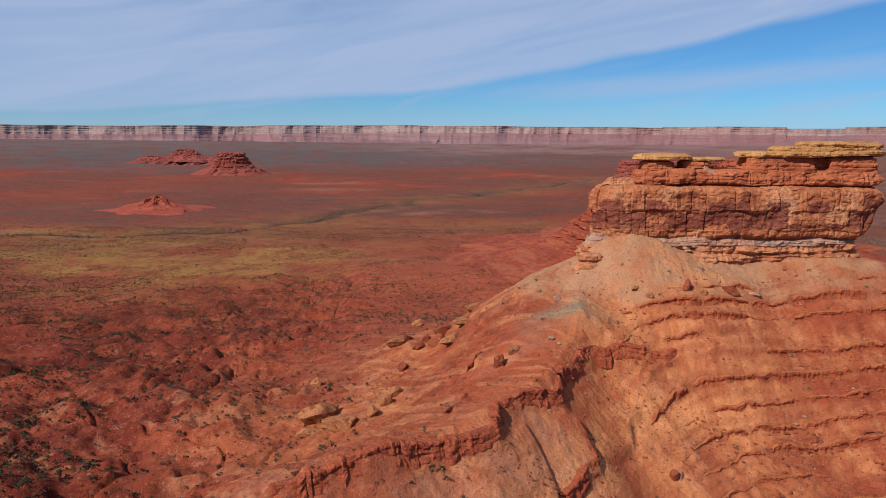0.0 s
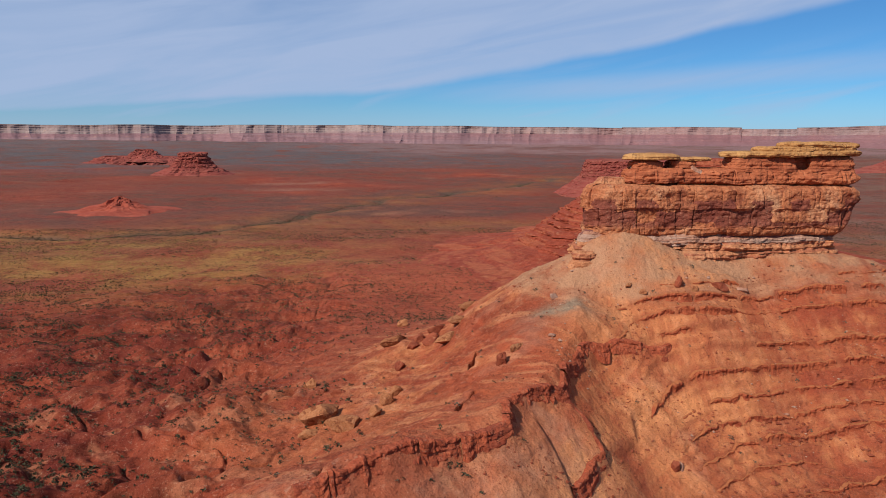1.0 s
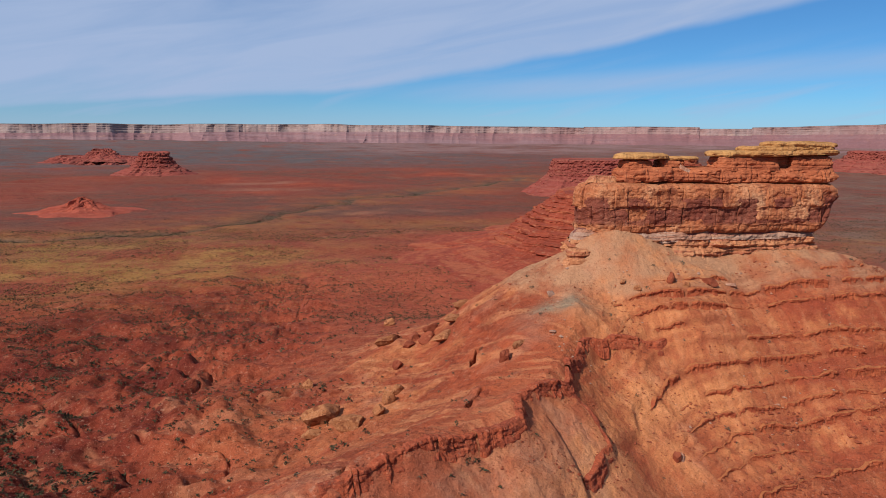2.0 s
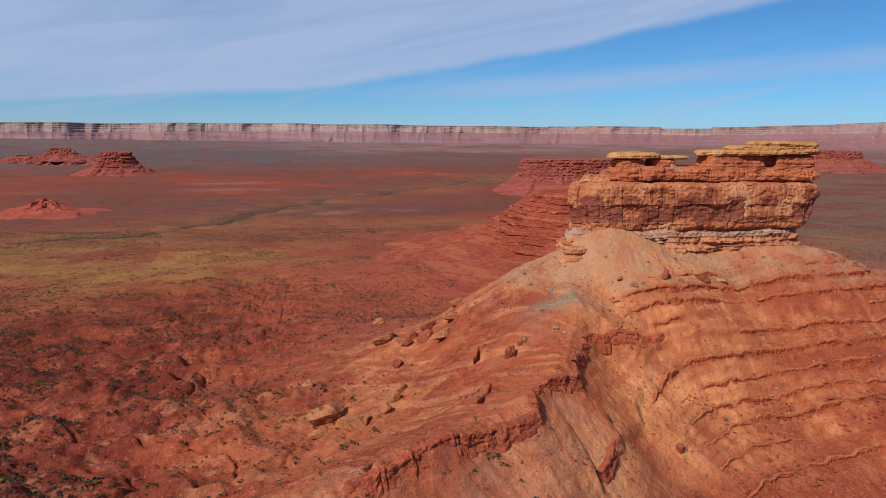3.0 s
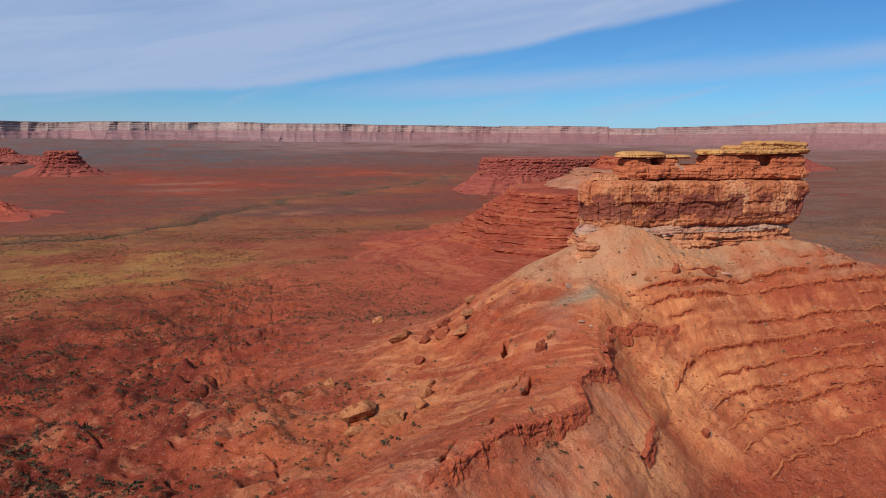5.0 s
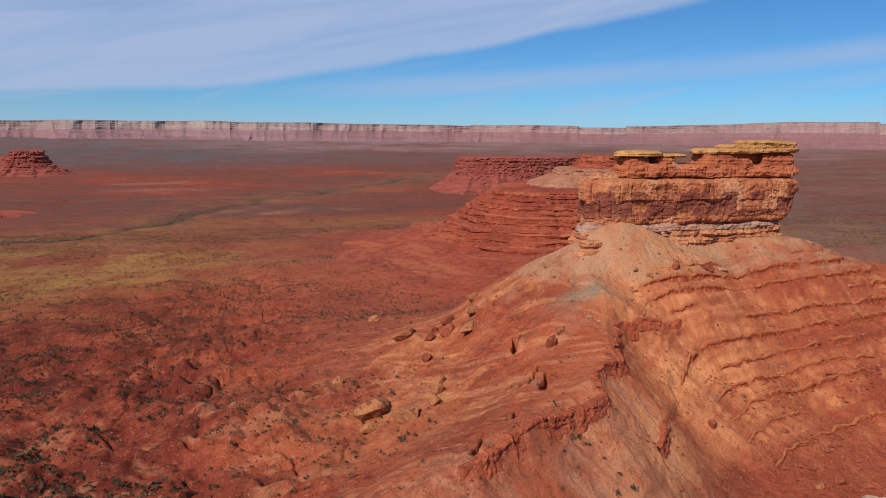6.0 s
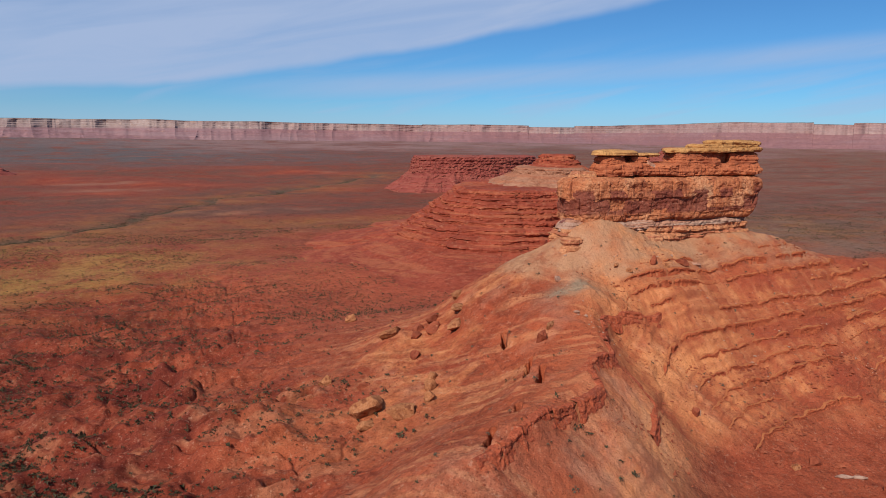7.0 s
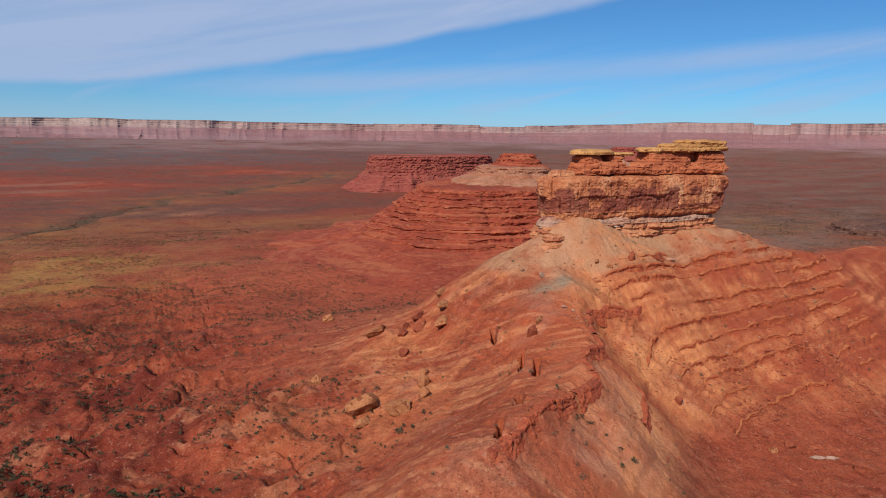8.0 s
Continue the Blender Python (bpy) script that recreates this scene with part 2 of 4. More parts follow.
M_BENCH = rock("pale_rubble", ((0.3, (0.27, 0.115, 0.066)), (0.7, (0.35, 0.175, 0.11))), 1.0, 0.9, bands=(0.5, 0.58, (0.30, 0.11, 0.06), 0.5, 0.7), fine=0.7, speckle=0.5)
M_TIER = rock("thin_bedded_red_rock", ((0.3, (0.205, 0.041, 0.023)), (0.7, (0.30, 0.064, 0.034))), 0.8, 0.9, bands=(0.5, 0.58, (0.34, 0.105, 0.05), 0.55, 0.55), fine=0.9, speckle=0.3)
# red rock for the far buttes, dulled towards mauve: haze painted into the colour
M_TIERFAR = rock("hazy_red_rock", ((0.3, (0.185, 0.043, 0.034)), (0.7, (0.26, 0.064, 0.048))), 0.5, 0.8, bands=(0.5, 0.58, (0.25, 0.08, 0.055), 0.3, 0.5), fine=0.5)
M_SAGE = rock("grey_sage_leaves", ((0.3, (0.075, 0.062, 0.042)), (0.7, (0.125, 0.10, 0.07))), 6.0, 0.2, fine=4)
M_BROWN = rock("brown_bench_rock", ((0.3, (0.085, 0.042, 0.032)), (0.7, (0.14, 0.068, 0.05))), 0.8, 0.9, fine=0.8, speckle=0.4)


# ---- terrain ----
_perm = np.random.RandomState(7).permutation(4096)


def lattice(ix, iy, iz):
    return _perm[(_perm[(_perm[ix & 4095] + iy) & 4095] + iz) & 4095] / 2047.5 - 1.0


def vnoise(x, y, z=0.0):
    if np.ndim(z) == 0:
        return flat_noise(x, y, float(z))
    x, y, z = np.broadcast_arrays(np.asarray(x, float), np.asarray(y, float), np.asarray(z, float))
    ix, iy, iz = (np.floor(v).astype(np.int64) for v in (x, y, z))
    fx, fy, fz = x - ix, y - iy, z - iz
    fx, fy, fz = (f * f * f * (f * (f * 6 - 15) + 10) for f in (fx, fy, fz))
    total = 0.0
    for a in (0, 1):
        for b in (0, 1):
            for c in (0, 1):
                w = (fx if a else 1 - fx) * (fy if b else 1 - fy) * (fz if c else 1 - fz)
                total = total + w * lattice(ix + a, iy + b, iz + c)
    return total


def flat_noise(x, y, z):
    """The same noise on one level: the two lattice layers are blended beforehand."""
    iz = math.floor(z)
    w = z - iz
    w = w * w * w * (w * (w * 6 - 15) + 10)
    k = np.arange(4096)
    table = ((1 - w) * _perm[(k + iz) & 4095] + w * _perm[(k + iz + 1) & 4095]) / 2047.5 - 1.0
    x, y = np.broadcast_arrays(np.asarray(x, float), np.asarray(y, float))
    ix, iy = np.floor(x).astype(np.int64), np.floor(y).astype(np.int64)
    fx, fy = x - ix, y - iy
    fx, fy = (f * f * f * (f * (f * 6 - 15) + 10) for f in (fx, fy))
    p0, p1 = _perm[ix & 4095] + iy, _perm[(ix + 1) & 4095] + iy
    v00, v01 = table[_perm[p0 & 4095]], table[_perm[(p0 + 1) & 4095]]
    v10, v11 = table[_perm[p1 & 4095]], table[_perm[(p1 + 1) & 4095]]
    lo, hi = v00 + fy * (v01 - v00), v10 + fy * (v11 - v10)
    return lo + fx * (hi - lo)


def fbm(x, y, z=0.0, octaves=4, gain=0.5):
    total, amp, f = 0.0, 1.0, 1.0
    for o in range(octaves):
        total = total + amp * vnoise(x * f + 17.3 * o, y * f - 9.1 * o, np.asarray(z) * f + 5.7 * o)
        amp *= gain
        f *= 2.03
    return total


def sstep(v, lo, hi):
    t = np.clip((v - lo) / (hi - lo), 0, 1)
    return t * t * (3 - 2 * t)


# crest lines: place and height of each bend
SPUR = ((30, 148, 34.3), (27, 127, 32.3), (18, 109, 24.0), (7, 96, 24.2), (-8, 86.5, 23.4), (-20, 80, 21.0), (-42, 73, 12.5))
MAIN = ((26, 152, 38.1), (98, 153, 36.2), (112, 150.5, 32.6), (126, 148, 30.0), (220, 168, 26.0))
# how far the land has dropped at each distance from a crest
REACH = (0, 6, 12, 20, 30, 42, 58, 80, 140)
WEST_SIDE = (0, 1.7, 4.0, 9.8, 15.5, 19.0, 25.4, 30.0, 45)
EAST_SIDE = (0, 4.6, 9.8, 17.5, 27.0, 36.0, 46.0, 54.0, 74)
FRONT = (0, 0.1, 2.7, 9.7, 18.2, 27.6, 37.5, 46.6, 62)
BACK = (0, 3.0, 7.0, 13.0, 21.0, 30.0, 40.0, 50.0, 70)
# knolls and hollows: place, radius, height
SWELLS = ((34, 148.5, 4, 0.5), (38, 148.5, 4, 0.4), (42, 148.5, 4, 0.4), (46, 148.5, 4, 0.4), (50, 148.5, 4, 0.7), (56, 148.5, 4, 0.5), (62, 148.5, 4, 0.8), (68, 148.5, 4, 1.3), (75, 148.5, 4, 1.7), (82, 148.5, 4, 1.7), (89, 148.5, 4, 1.2), (43, 138, 9, 3.2), (42, 147, 7, 3.2), (33, 149, 6, 0.5), (58, 146, 5, 0.8), (3, 146, 9, -3.1), (51, 126, 9, 1.8), (71, 140, 6, -1.7), (18, 153, 6, -1.5), (70, 113, 6, -1.4),
          (18, 85, 6, -1.5), (36, 127, 6, 1.6), (31, 121, 5, -2.0), (-10, 159, 6, 1.2), (60, 135, 6, 1.1), (8, 334, 30, 2.4), (-174, 341, 40, -1.8))
# broad corrections of the slopes: place, radius, height
SHAPING = ((80, 138, 14, 2.5), (30, 108, 14, -2.6), (-60, 148, 14, 2.0), (-30, 108, 14, -1.7), (60, 103, 14, 1.3), (-60, 108, 10, -1.6), (35, 138, 10, -1.3), (25, 83, 7, -1.8), (-10, 143, 10, -1.0), (-40, 133, 10, 1.4),
           (55, 128, 7, 1.4), (10, 108, 7, 1.6), (100, 148, 7, 1.4), (95, 93, 10, 0.9), (-90, 158, 10, 0.8), (-20, 78, 10, 1.0), (-15, 98, 7, -1.1), (105, 123, 10, -0.6), (75, 108, 7, -0.9), (-20, 163, 7, -0.7), (-5, 123, 7, -0.7),
           (34, 147.5, 3.5, 2.0), (40, 147, 4, 1.8), (46, 147, 4, 1.7), (52, 146.5, 4, 1.3), (31, 118.5, 4, -2.0), (23, 99.5, 5, 1.3), (45, 104, 6, 1.6), (18, 111, 4, 1.3), (8, 85, 4, 1.6))
# undercut scarps along the west side of the spur, each running north
SCARPS = (((6.3, 124.5), (7.0, 127.5), (8.4, 130.5)), ((2.2, 107.4), (4.7, 111.6), (7.4, 116)), ((1.6, 101.2), (3.8, 104.6), (6.0, 107.4)), ((-8.4, 91), (-6.5, 93.9), (-4.4, 97)), ((-18.2, 80), (-16, 83.4), (-13.8, 87)))
# resistant beds: height, half thickness, push
BEDS = ((31.5, 0.7, 0.2), (28.9, 0.8, 0.28), (26.3, 0.7, 0.25), (23.6, 0.8, 0.3), (20.6, 0.8, 0.3), (17.6, 0.8, 0.28), (14.9, 0.8, 0.3), (12.4, 0.7, 0.3), (9.9, 0.7, 0.3), (7.3, 0.7, 0.3), (25.0, 2.0, 0.5), (30.2, 2.0, 0.6), (32.8, 1.3, 0.3), (27.6, 1.5, 0.5), (22.2, 1.6, 0.5), (19.0, 1.6, 0.62), (16.2, 1.4, 0.45), (13.6, 1.4, 0.55), (11.2, 1.2, 0.6), (8.6, 1.3, 0.5), (6.0, 1.2, 0.4))
# short steep-sided cuts in the near plain
GULLIES = (((-128, 186), (-119, 192), (-108, 199)), ((-73, 191), (-68, 184), (-62, 177)), ((-61, 187), (-57, 181)), ((-101, 145), (-93, 149), (-88, 148)), ((-88, 122), (-84, 128)), ((-66, 108), (-55, 110), (-46, 108)), ((-40, 142), (-33, 146)))
SPUR_TOP = ((-21, 79.0), (-14.5, 81.5), (-8, 85.5), (0, 89.6), (7.4, 92.8), (8.2, 98.5), (13, 103), (18.8, 106.5), (20.5, 112.5), (25.3, 119.6), (29.3, 122.6), (38, 124.4), (52, 127.5))
# lower broken steps below the spur: line, drop
STEPS = ((((17.4, 88.5), (16.8, 91.5), (14.2, 96), (12.5, 98.5)), 1.3), (((17.5, 91.5), (20.5, 95.0), (24.7, 99.3), (23.8, 101), (22.2, 103.5), (19.5, 106)), 1.45), (((25.3, 102.8), (29, 105), (32.4, 107.8), (32.8, 112), (36, 114.5), (41, 115.5)), 1.3))
WASH = ((-700, 470), (-274, 488), (-182, 500), (-147, 545), (-120, 605), (-86, 675), (-50, 765), (-30, 830), (10, 860), (50, 925), (130, 1020), (300, 1300))


def polyline_distance(x, y, pts):
    best = np.full(np.shape(x), 1e9)
    for a, b in zip(pts[:-1], pts[1:]):
        d = (b[0] - a[0], b[1] - a[1])
        t = np.clip(((x - a[0]) * d[0] + (y - a[1]) * d[1]) / (d[0] ** 2 + d[1] ** 2), 0, 1)
        best = np.minimum(best, np.hypot(x - a[0] - t * d[0], y - a[1] - t * d[1]))
    return best


def side_distance(x, y, pts):
    """Distance to a line, positive on its right hand, and how far along it."""
    best, sign, where = np.full(np.shape(x), 1e9), np.ones(np.shape(x)), np.zeros(np.shape(x))
    for i, (a, b) in enumerate(zip(pts[:-1], pts[1:])):
        d = (b[0] - a[0], b[1] - a[1])
        t = np.clip(((x - a[0]) * d[0] + (y - a[1]) * d[1]) / (d[0] ** 2 + d[1] ** 2), 0, 1)
        dx, dy = x - a[0] - t * d[0], y - a[1] - t * d[1]
        r = np.hypot(dx, dy)
        closer = r < best
        best = np.where(closer, r, best)
        sign = np.where(closer, np.sign(dx * d[1] - dy * d[0]), sign)
        where = np.where(closer, (i + t) / (len(pts) - 1), where)
    return best * sign, where


def crest(x, y, pts, left, right):
    out = []
    for a, b in zip(pts[:-1], pts[1:]):
        d = (b[0] - a[0], b[1] - a[1])
        length = math.hypot(*d)
        t = np.clip(((x - a[0]) * d[0] + (y - a[1]) * d[1]) / length ** 2, 0, 1)
        dx, dy = x - a[0] - t * d[0], y - a[1] - t * d[1]
        dist = np.hypot(dx, dy)
        s = 1 / (1 + np.exp(np.clip(-(d[0] * dy - d[1] * dx) / (length * 3), -50, 50)))
        drop = s * np.interp(dist, REACH, left) + (1 - s) * np.interp(dist, REACH, right) + 0.4 * np.maximum(dist - 140, 0)
        out.append(a[2] + (b[2] - a[2]) * t - drop)
    return out


def base_height(x, y):
    r = np.hypot(x, y)
    far = -1.6 - 0.011 * np.maximum(y - 150, 0) * np.exp(-np.abs(y) / 900) + np.clip(r - 1000, 0, None) * 0.0115 + 24 * sstep(r, 2500, 4200)
    flat = far + 7.9 * np.exp(-((x + 40) ** 2 + (y - 110) ** 2) / (2 * 60 ** 2))
    h = np.array(crest(x, y, SPUR, EAST_SIDE, WEST_SIDE) + crest(x, y, MAIN, BACK, FRONT) + [flat])
    k = 2.0
    top = h.max(0)
    return top + k * np.log(np.exp((h - top) / k).sum(0)), flat


def smooth_land(x, y, swell=1.0):
    z, flat = base_height(x, y)
    for sx, sy, radius, amount in SWELLS + SHAPING:
        z = z + swell * amount * np.exp(-((x - sx) ** 2 + (y - sy) ** 2) / (2 * radius ** 2))
    return z, flat


DIP = 0.055  # the beds rise to the east


def ragged(x, y):
    """How far the beds are notched and broken along the joints."""
    along, across = 0.8 * x + 0.6 * y, 0.6 * x - 0.8 * y
    c = np.floor(along / 3.2 + 0.8 * vnoise(x / 7, y / 7, 21)) + 0.5
    d = np.floor(across / 4.1 + 0.8 * vnoise(x / 6, y / 6, 25)) + 0.5
    return 0.6 * vnoise(c, d, 33.5) + 0.2 * vnoise(x / 4.5, y / 4.5, 41.0) + 0.2 * vnoise(x / 1.6, y / 1.6, 44.0)


def river(x, y):
    return polyline_distance(x + 9 * vnoise(x / 60, y / 60, 3) + 6 * vnoise(x / 22, y / 22, 5), y + 9 * vnoise(x / 60, y / 60, 9) + 6 * vnoise(x / 22, y / 22, 8), WASH)


def ground(x, y):
    """Height of the land, how much of it is hill, bare rock faces, and the distance to the dry river."""
    x, y = np.asarray(x, float), np.asarray(y, float)
    z, flat = smooth_land(x, y)
    hill = sstep(z - flat, 3.0, 9.0)
    near = 1 - sstep(np.hypot(x - 10, y - 120), 140, 300)
    plain_bed = smooth_land(x, y, 0.4)[0] + 0.09 * np.maximum(123 - y, 0) - DIP * (x - 40)
    # rills down the slopes, hummocks on the plain
    z = z + hill * (0.5 * fbm(x / 16, y / 16, 3.0, 2) + 0.14 * (0.35 - np.abs(fbm(x / 5, y / 5.5, 5.0, 3))))
    west = sstep(-x, 15, 55) * near * (1 - hill) * sstep(y, 45, 80)
    ridged = 1 - np.abs(fbm(x / 24, y / 17, 8.0, 3))
    z = z + west * (1.8 * fbm(x / 30, y / 20, 1.0, 3) + 3.4 * (ridged - 0.75) + 1.35 * fbm(x / 6, y / 4.5, 7.0, 3) - 1.5 * np.exp(-(fbm(x / 17, y / 9, 47.0, 2) / 0.05) ** 2))
    z = z + (1 - near) * (1 - hill) * 1.1 * fbm(x / 70, y / 50, 4.0, 4)
    # beds, broken into blocks along the joints
    bed = plain_bed + ragged(x, y)
    lift, face = 0.0, 0.0
    slope_ok = sstep(z - flat, 1.5, 4)
    calm = 1 - 0.92 * np.exp(-((x - 31) / 17) ** 4 - ((y - 101) / 15) ** 4)
    east = 0.25 + 0.7 * sstep(x - 0.45 * (y - 110), 29, 42)
    for i, (level, half, push) in enumerate(BEDS):
        u = (bed - level) / half
        uneven = np.clip(0.85 + 0.9 * vnoise(x / 11 + 40 * i, y / 11, 2.0) + 0.5 * vnoise(x / 3 + 40 * i, y / 3, 5.0), 0.05, 1.7) * east * calm * (1 + 0.4 * sstep(x, 62, 85))
        lift = lift + push * uneven * (np.tanh(13 * u) - np.clip(u, -1, 1)) * (np.abs(u) < 1)
        face = np.maximum(face, np.exp(-(u * half / 0.7) ** 2) * np.clip(push * uneven * 1.6, 0, 1))
    z = z + lift * slope_ok
    # the drop below the ledge along the spur
    off, where = side_distance(x + 0.5 * vnoise(x / 3, y / 3, 70), y + 0.5 * vnoise(x / 3, y / 3, 74), SPUR_TOP)
    fall = (2.1 - 0.7 * where) * sstep(where, 0.0, 0.06) * (1 - sstep(where, 0.86, 1.0))
    z = z + fall * (0.35 * np.exp(-(off / 4) ** 2) * (off <= 0) + (off > 0) * np.exp(-np.maximum(off, 0) / 11) * (0.35 - sstep(off, -0.1, 2.4)))
    for line, drop in STEPS:
        off, where = side_distance(x + 0.5 * vnoise(x / 3, y / 3, 70), y + 0.5 * vnoise(x / 3, y / 3, 74), line)
        ends = sstep(where, 0.0, 0.12) * (1 - sstep(where, 0.88, 1.0))
        z = z + drop * ends * (0.4 * np.exp(-(off / 3) ** 2) * (off <= 0) + (off > 0) * np.exp(-np.maximum(off, 0) / 5) * (0.4 - sstep(off, 0.2, 1.3)))
    # small relief
    z = z + near * (0.14 * fbm(x / 1.9, y / 1.9, 6.0, 3) + 0.10 * hill * fbm(x / 1.0, y / 1.0, 9.0, 2))
    for cut in GULLIES:
        dc = polyline_distance(x + 1.5 * vnoise(x / 5, y / 5, 81), y + 1.5 * vnoise(x / 5, y / 5, 83), cut)
        z = z - 2.6 * np.exp(-(dc / 1.5) ** 4) + 0.9 * np.exp(-((dc - 3.5) / 2.0) ** 2)
    for line in SCARPS:
        off, where = side_distance(x + 0.4 * vnoise(x / 1.5, y / 1.5, 85), y + 0.4 * vnoise(x / 1.5, y / 1.5, 87), line)
        ends = sstep(where, 0.0, 0.1) * (1 - sstep(where, 0.9, 1.0))
        z = z + ends * (0.9 * (off > 0) * np.exp(-np.maximum(off, 0) / 3.0) - 4.0 * np.exp(-((off + 0.65) / 0.62) ** 6))
    # low swells and red breaks far out
    out = sstep(y, 700, 1300)
    z = z + out * (5 * (0.5 - np.abs(fbm(x / 260, y / 110, 90.0, 3))))
    # dry river bed
    dw = river(x, y)
    z = z - 2.0 * np.exp(-(dw / 9.0) ** 2)
    return z, hill, face * slope_ok, dw, plain_bed


def mesh_object(name, verts, faces, mat, parent=None, smooth=True):
    me = bpy.data.meshes.new(name)
    verts = np.asarray(verts, np.float32)
    faces = np.asarray(faces, np.int32)
    n = faces.shape[1]
    me.vertices.add(len(verts))
    me.vertices.foreach_set("co", verts.ravel())
    me.loops.add(faces.size)
    me.loops.foreach_set("vertex_index", faces.ravel())
    me.polygons.add(len(faces))
    me.polygons.foreach_set("loop_start", np.arange(0, faces.size, n, dtype=np.int32))
    me.polygons.foreach_set("use_smooth", np.full(len(faces), smooth))
    me.update(calc_edges=True)
    me.materials.append(mat)
    ob = new(name, me)
    ob.parent = parent
    return ob


def grid_faces(nu, nv, wrap=False):
    u = np.arange(nu if wrap else nu - 1)
    v = np.arange(nv - 1)
    U, V = np.meshgrid(u, v)
    U2 = (U + 1) % nu
    return np.stack([V * nu + U, V * nu + U2, (V + 1) * nu + U2, (V + 1) * nu + U], -1).reshape(-1, 4)


def graded(lo, a, b, hi, step, grow_lo, grow_hi, cap=110.0):
    mid = list(np.arange(a, b, step))
    left, s, v = [], step, a
    while v > lo:
        s = min(s * grow_lo, cap)
        v -= s
        left.append(v)
    right, s, v = [], step, mid[-1]
    while v < hi:
        s = min(s * grow_hi, cap)
        v += s
        right.append(v)
    return np.array(left[::-1] + mid + right)


gx = graded(-4900, -60, 106, 4900, 0.25, 1.02, 1.035)
gy = graded(-400, 77, 146, 4850, 0.24, 1.07, 1.017)
GX, GY = np.meshgrid(gx, gy)
GZ, hill_mask, rock_face, wash_d, bed_level = ground(GX, GY)
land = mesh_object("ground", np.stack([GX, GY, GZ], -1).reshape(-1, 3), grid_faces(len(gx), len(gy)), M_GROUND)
tagged(land, "red desert ground with stepped sandstone slopes and scrub", "ground", kind="structure")


def soil(name, values):
    a = land.data.attributes.new(name, "FLOAT", "POINT")
    a.data.foreach_set("value", np.clip(values, 0, 1).astype(np.float32).ravel())


dist = np.hypot(GX, GY)
near_west = sstep(-GX, 15, 40) * (1 - sstep(-GX, 80, 110)) * (1 - sstep(GY, 140, 190))
soil("talus", np.maximum(hill_mask * (0.1 + 0.9 * sstep(GX - 0.5 * (GY - 100), 2, 24)), sstep(fbm(GX / 13, GY / 8, 37, 4), -0.1, 0.45) * np.exp(-(((GX + 2) / 36) ** 2 + ((GY - 137) / 30) ** 2)) * 0.8))
soil("slope", hill_mask * sstep(GX - 0.5 * (GY - 100), -12, 10))
front = sstep(GX + 0.5 * (GY - 120), 32, 50)
along_spur, down_spur = 0.65 * GX + 0.76 * GY, 0.76 * GX - 0.65 * GY
rills = (1 - front) * fbm(along_spur / 1.5, down_spur / 15, 61.0, 3) + front * fbm(GX / 1.6, GY / 13, 63.0, 3)
soil("rill", hill_mask * sstep(rills, 0.1, 0.55))
# pale streaks, plus a painted lightening that offsets the shade on the spur flank
soil("dust_lift", hill_mask * sstep(-rills, 0.15, 0.6) + 0.9 * np.exp(-(((GX - 15) / 16) ** 2 + ((GY - 90) / 11) ** 2)))
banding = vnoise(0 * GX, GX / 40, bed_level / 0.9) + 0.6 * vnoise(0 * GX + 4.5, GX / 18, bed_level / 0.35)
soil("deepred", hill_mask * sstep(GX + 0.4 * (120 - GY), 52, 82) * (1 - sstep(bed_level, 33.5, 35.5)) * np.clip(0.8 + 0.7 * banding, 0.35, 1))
soil("pale", sstep(GZ + 1.2 * fbm(GX / 8, GY / 8, 3, 3), 31.5, 34.5) * hill_mask)
soil("warm", (1 - hill_mask) * sstep(GX, -95, -25) * (1 - sstep(dist, 360, 560)) * np.clip(0.7 + 0.6 * fbm(GX / 40, GY / 22, 19, 4), 0, 1))
# bare red rock on the bed faces, painted darker to stand for undercut shade
soil("rockface_shade", rock_face)
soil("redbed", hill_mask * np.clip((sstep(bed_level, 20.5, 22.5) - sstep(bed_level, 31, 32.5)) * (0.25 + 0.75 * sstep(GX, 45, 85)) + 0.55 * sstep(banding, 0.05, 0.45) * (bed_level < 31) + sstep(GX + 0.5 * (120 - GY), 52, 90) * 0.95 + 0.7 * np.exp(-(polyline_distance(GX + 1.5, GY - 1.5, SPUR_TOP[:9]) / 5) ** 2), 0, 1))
soil("redpatch", (1 - hill_mask) * sstep(fbm(GX / 260, GY / 75, 55, 4), 0.15, 0.5) * sstep(dist, 250, 500))
soil("palepatch", (1 - hill_mask) * (sstep(fbm(GX / 190, GY / 55, 57, 4), 0.62, 0.9) * sstep(dist, 300, 600) + 0.8 * sstep(fbm(GX / 60, GY / 25, 59, 4), 0.1, 0.5) * np.exp(-(((GX - 380) / 130) ** 2 + ((GY - 360) / 90) ** 2))))
soil("sagepatch", 1.4 * np.exp(-(((GX - 25) / 6.5) ** 2 + ((GY - 131) / 3.5) ** 2)))
soil("bleached", 0.45 * np.exp(-(((GX + 22) / 9) ** 2 + ((GY - 78) / 6) ** 2)) + 0.3 * sstep(fbm(GX / 9, GY / 5, 31, 3), 0.35, 0.9) * hill_mask * (GX < 45) + 0.5 * np.exp(-(((GX - 4) / 11) ** 2 + ((GY - 83) / 6) ** 2)) + 0.4 * np.exp(-(((GX - 18) / 8) ** 2 + ((GY - 95) / 7) ** 2)))
patch = 0.8 * np.exp(-(((GX + 165) / 125) ** 2 + ((GY - 395) / 90) ** 2)) * np.clip(0.75 + 0.9 * fbm(GX / 35, GY / 30, 91, 3), 0.1, 1.2)
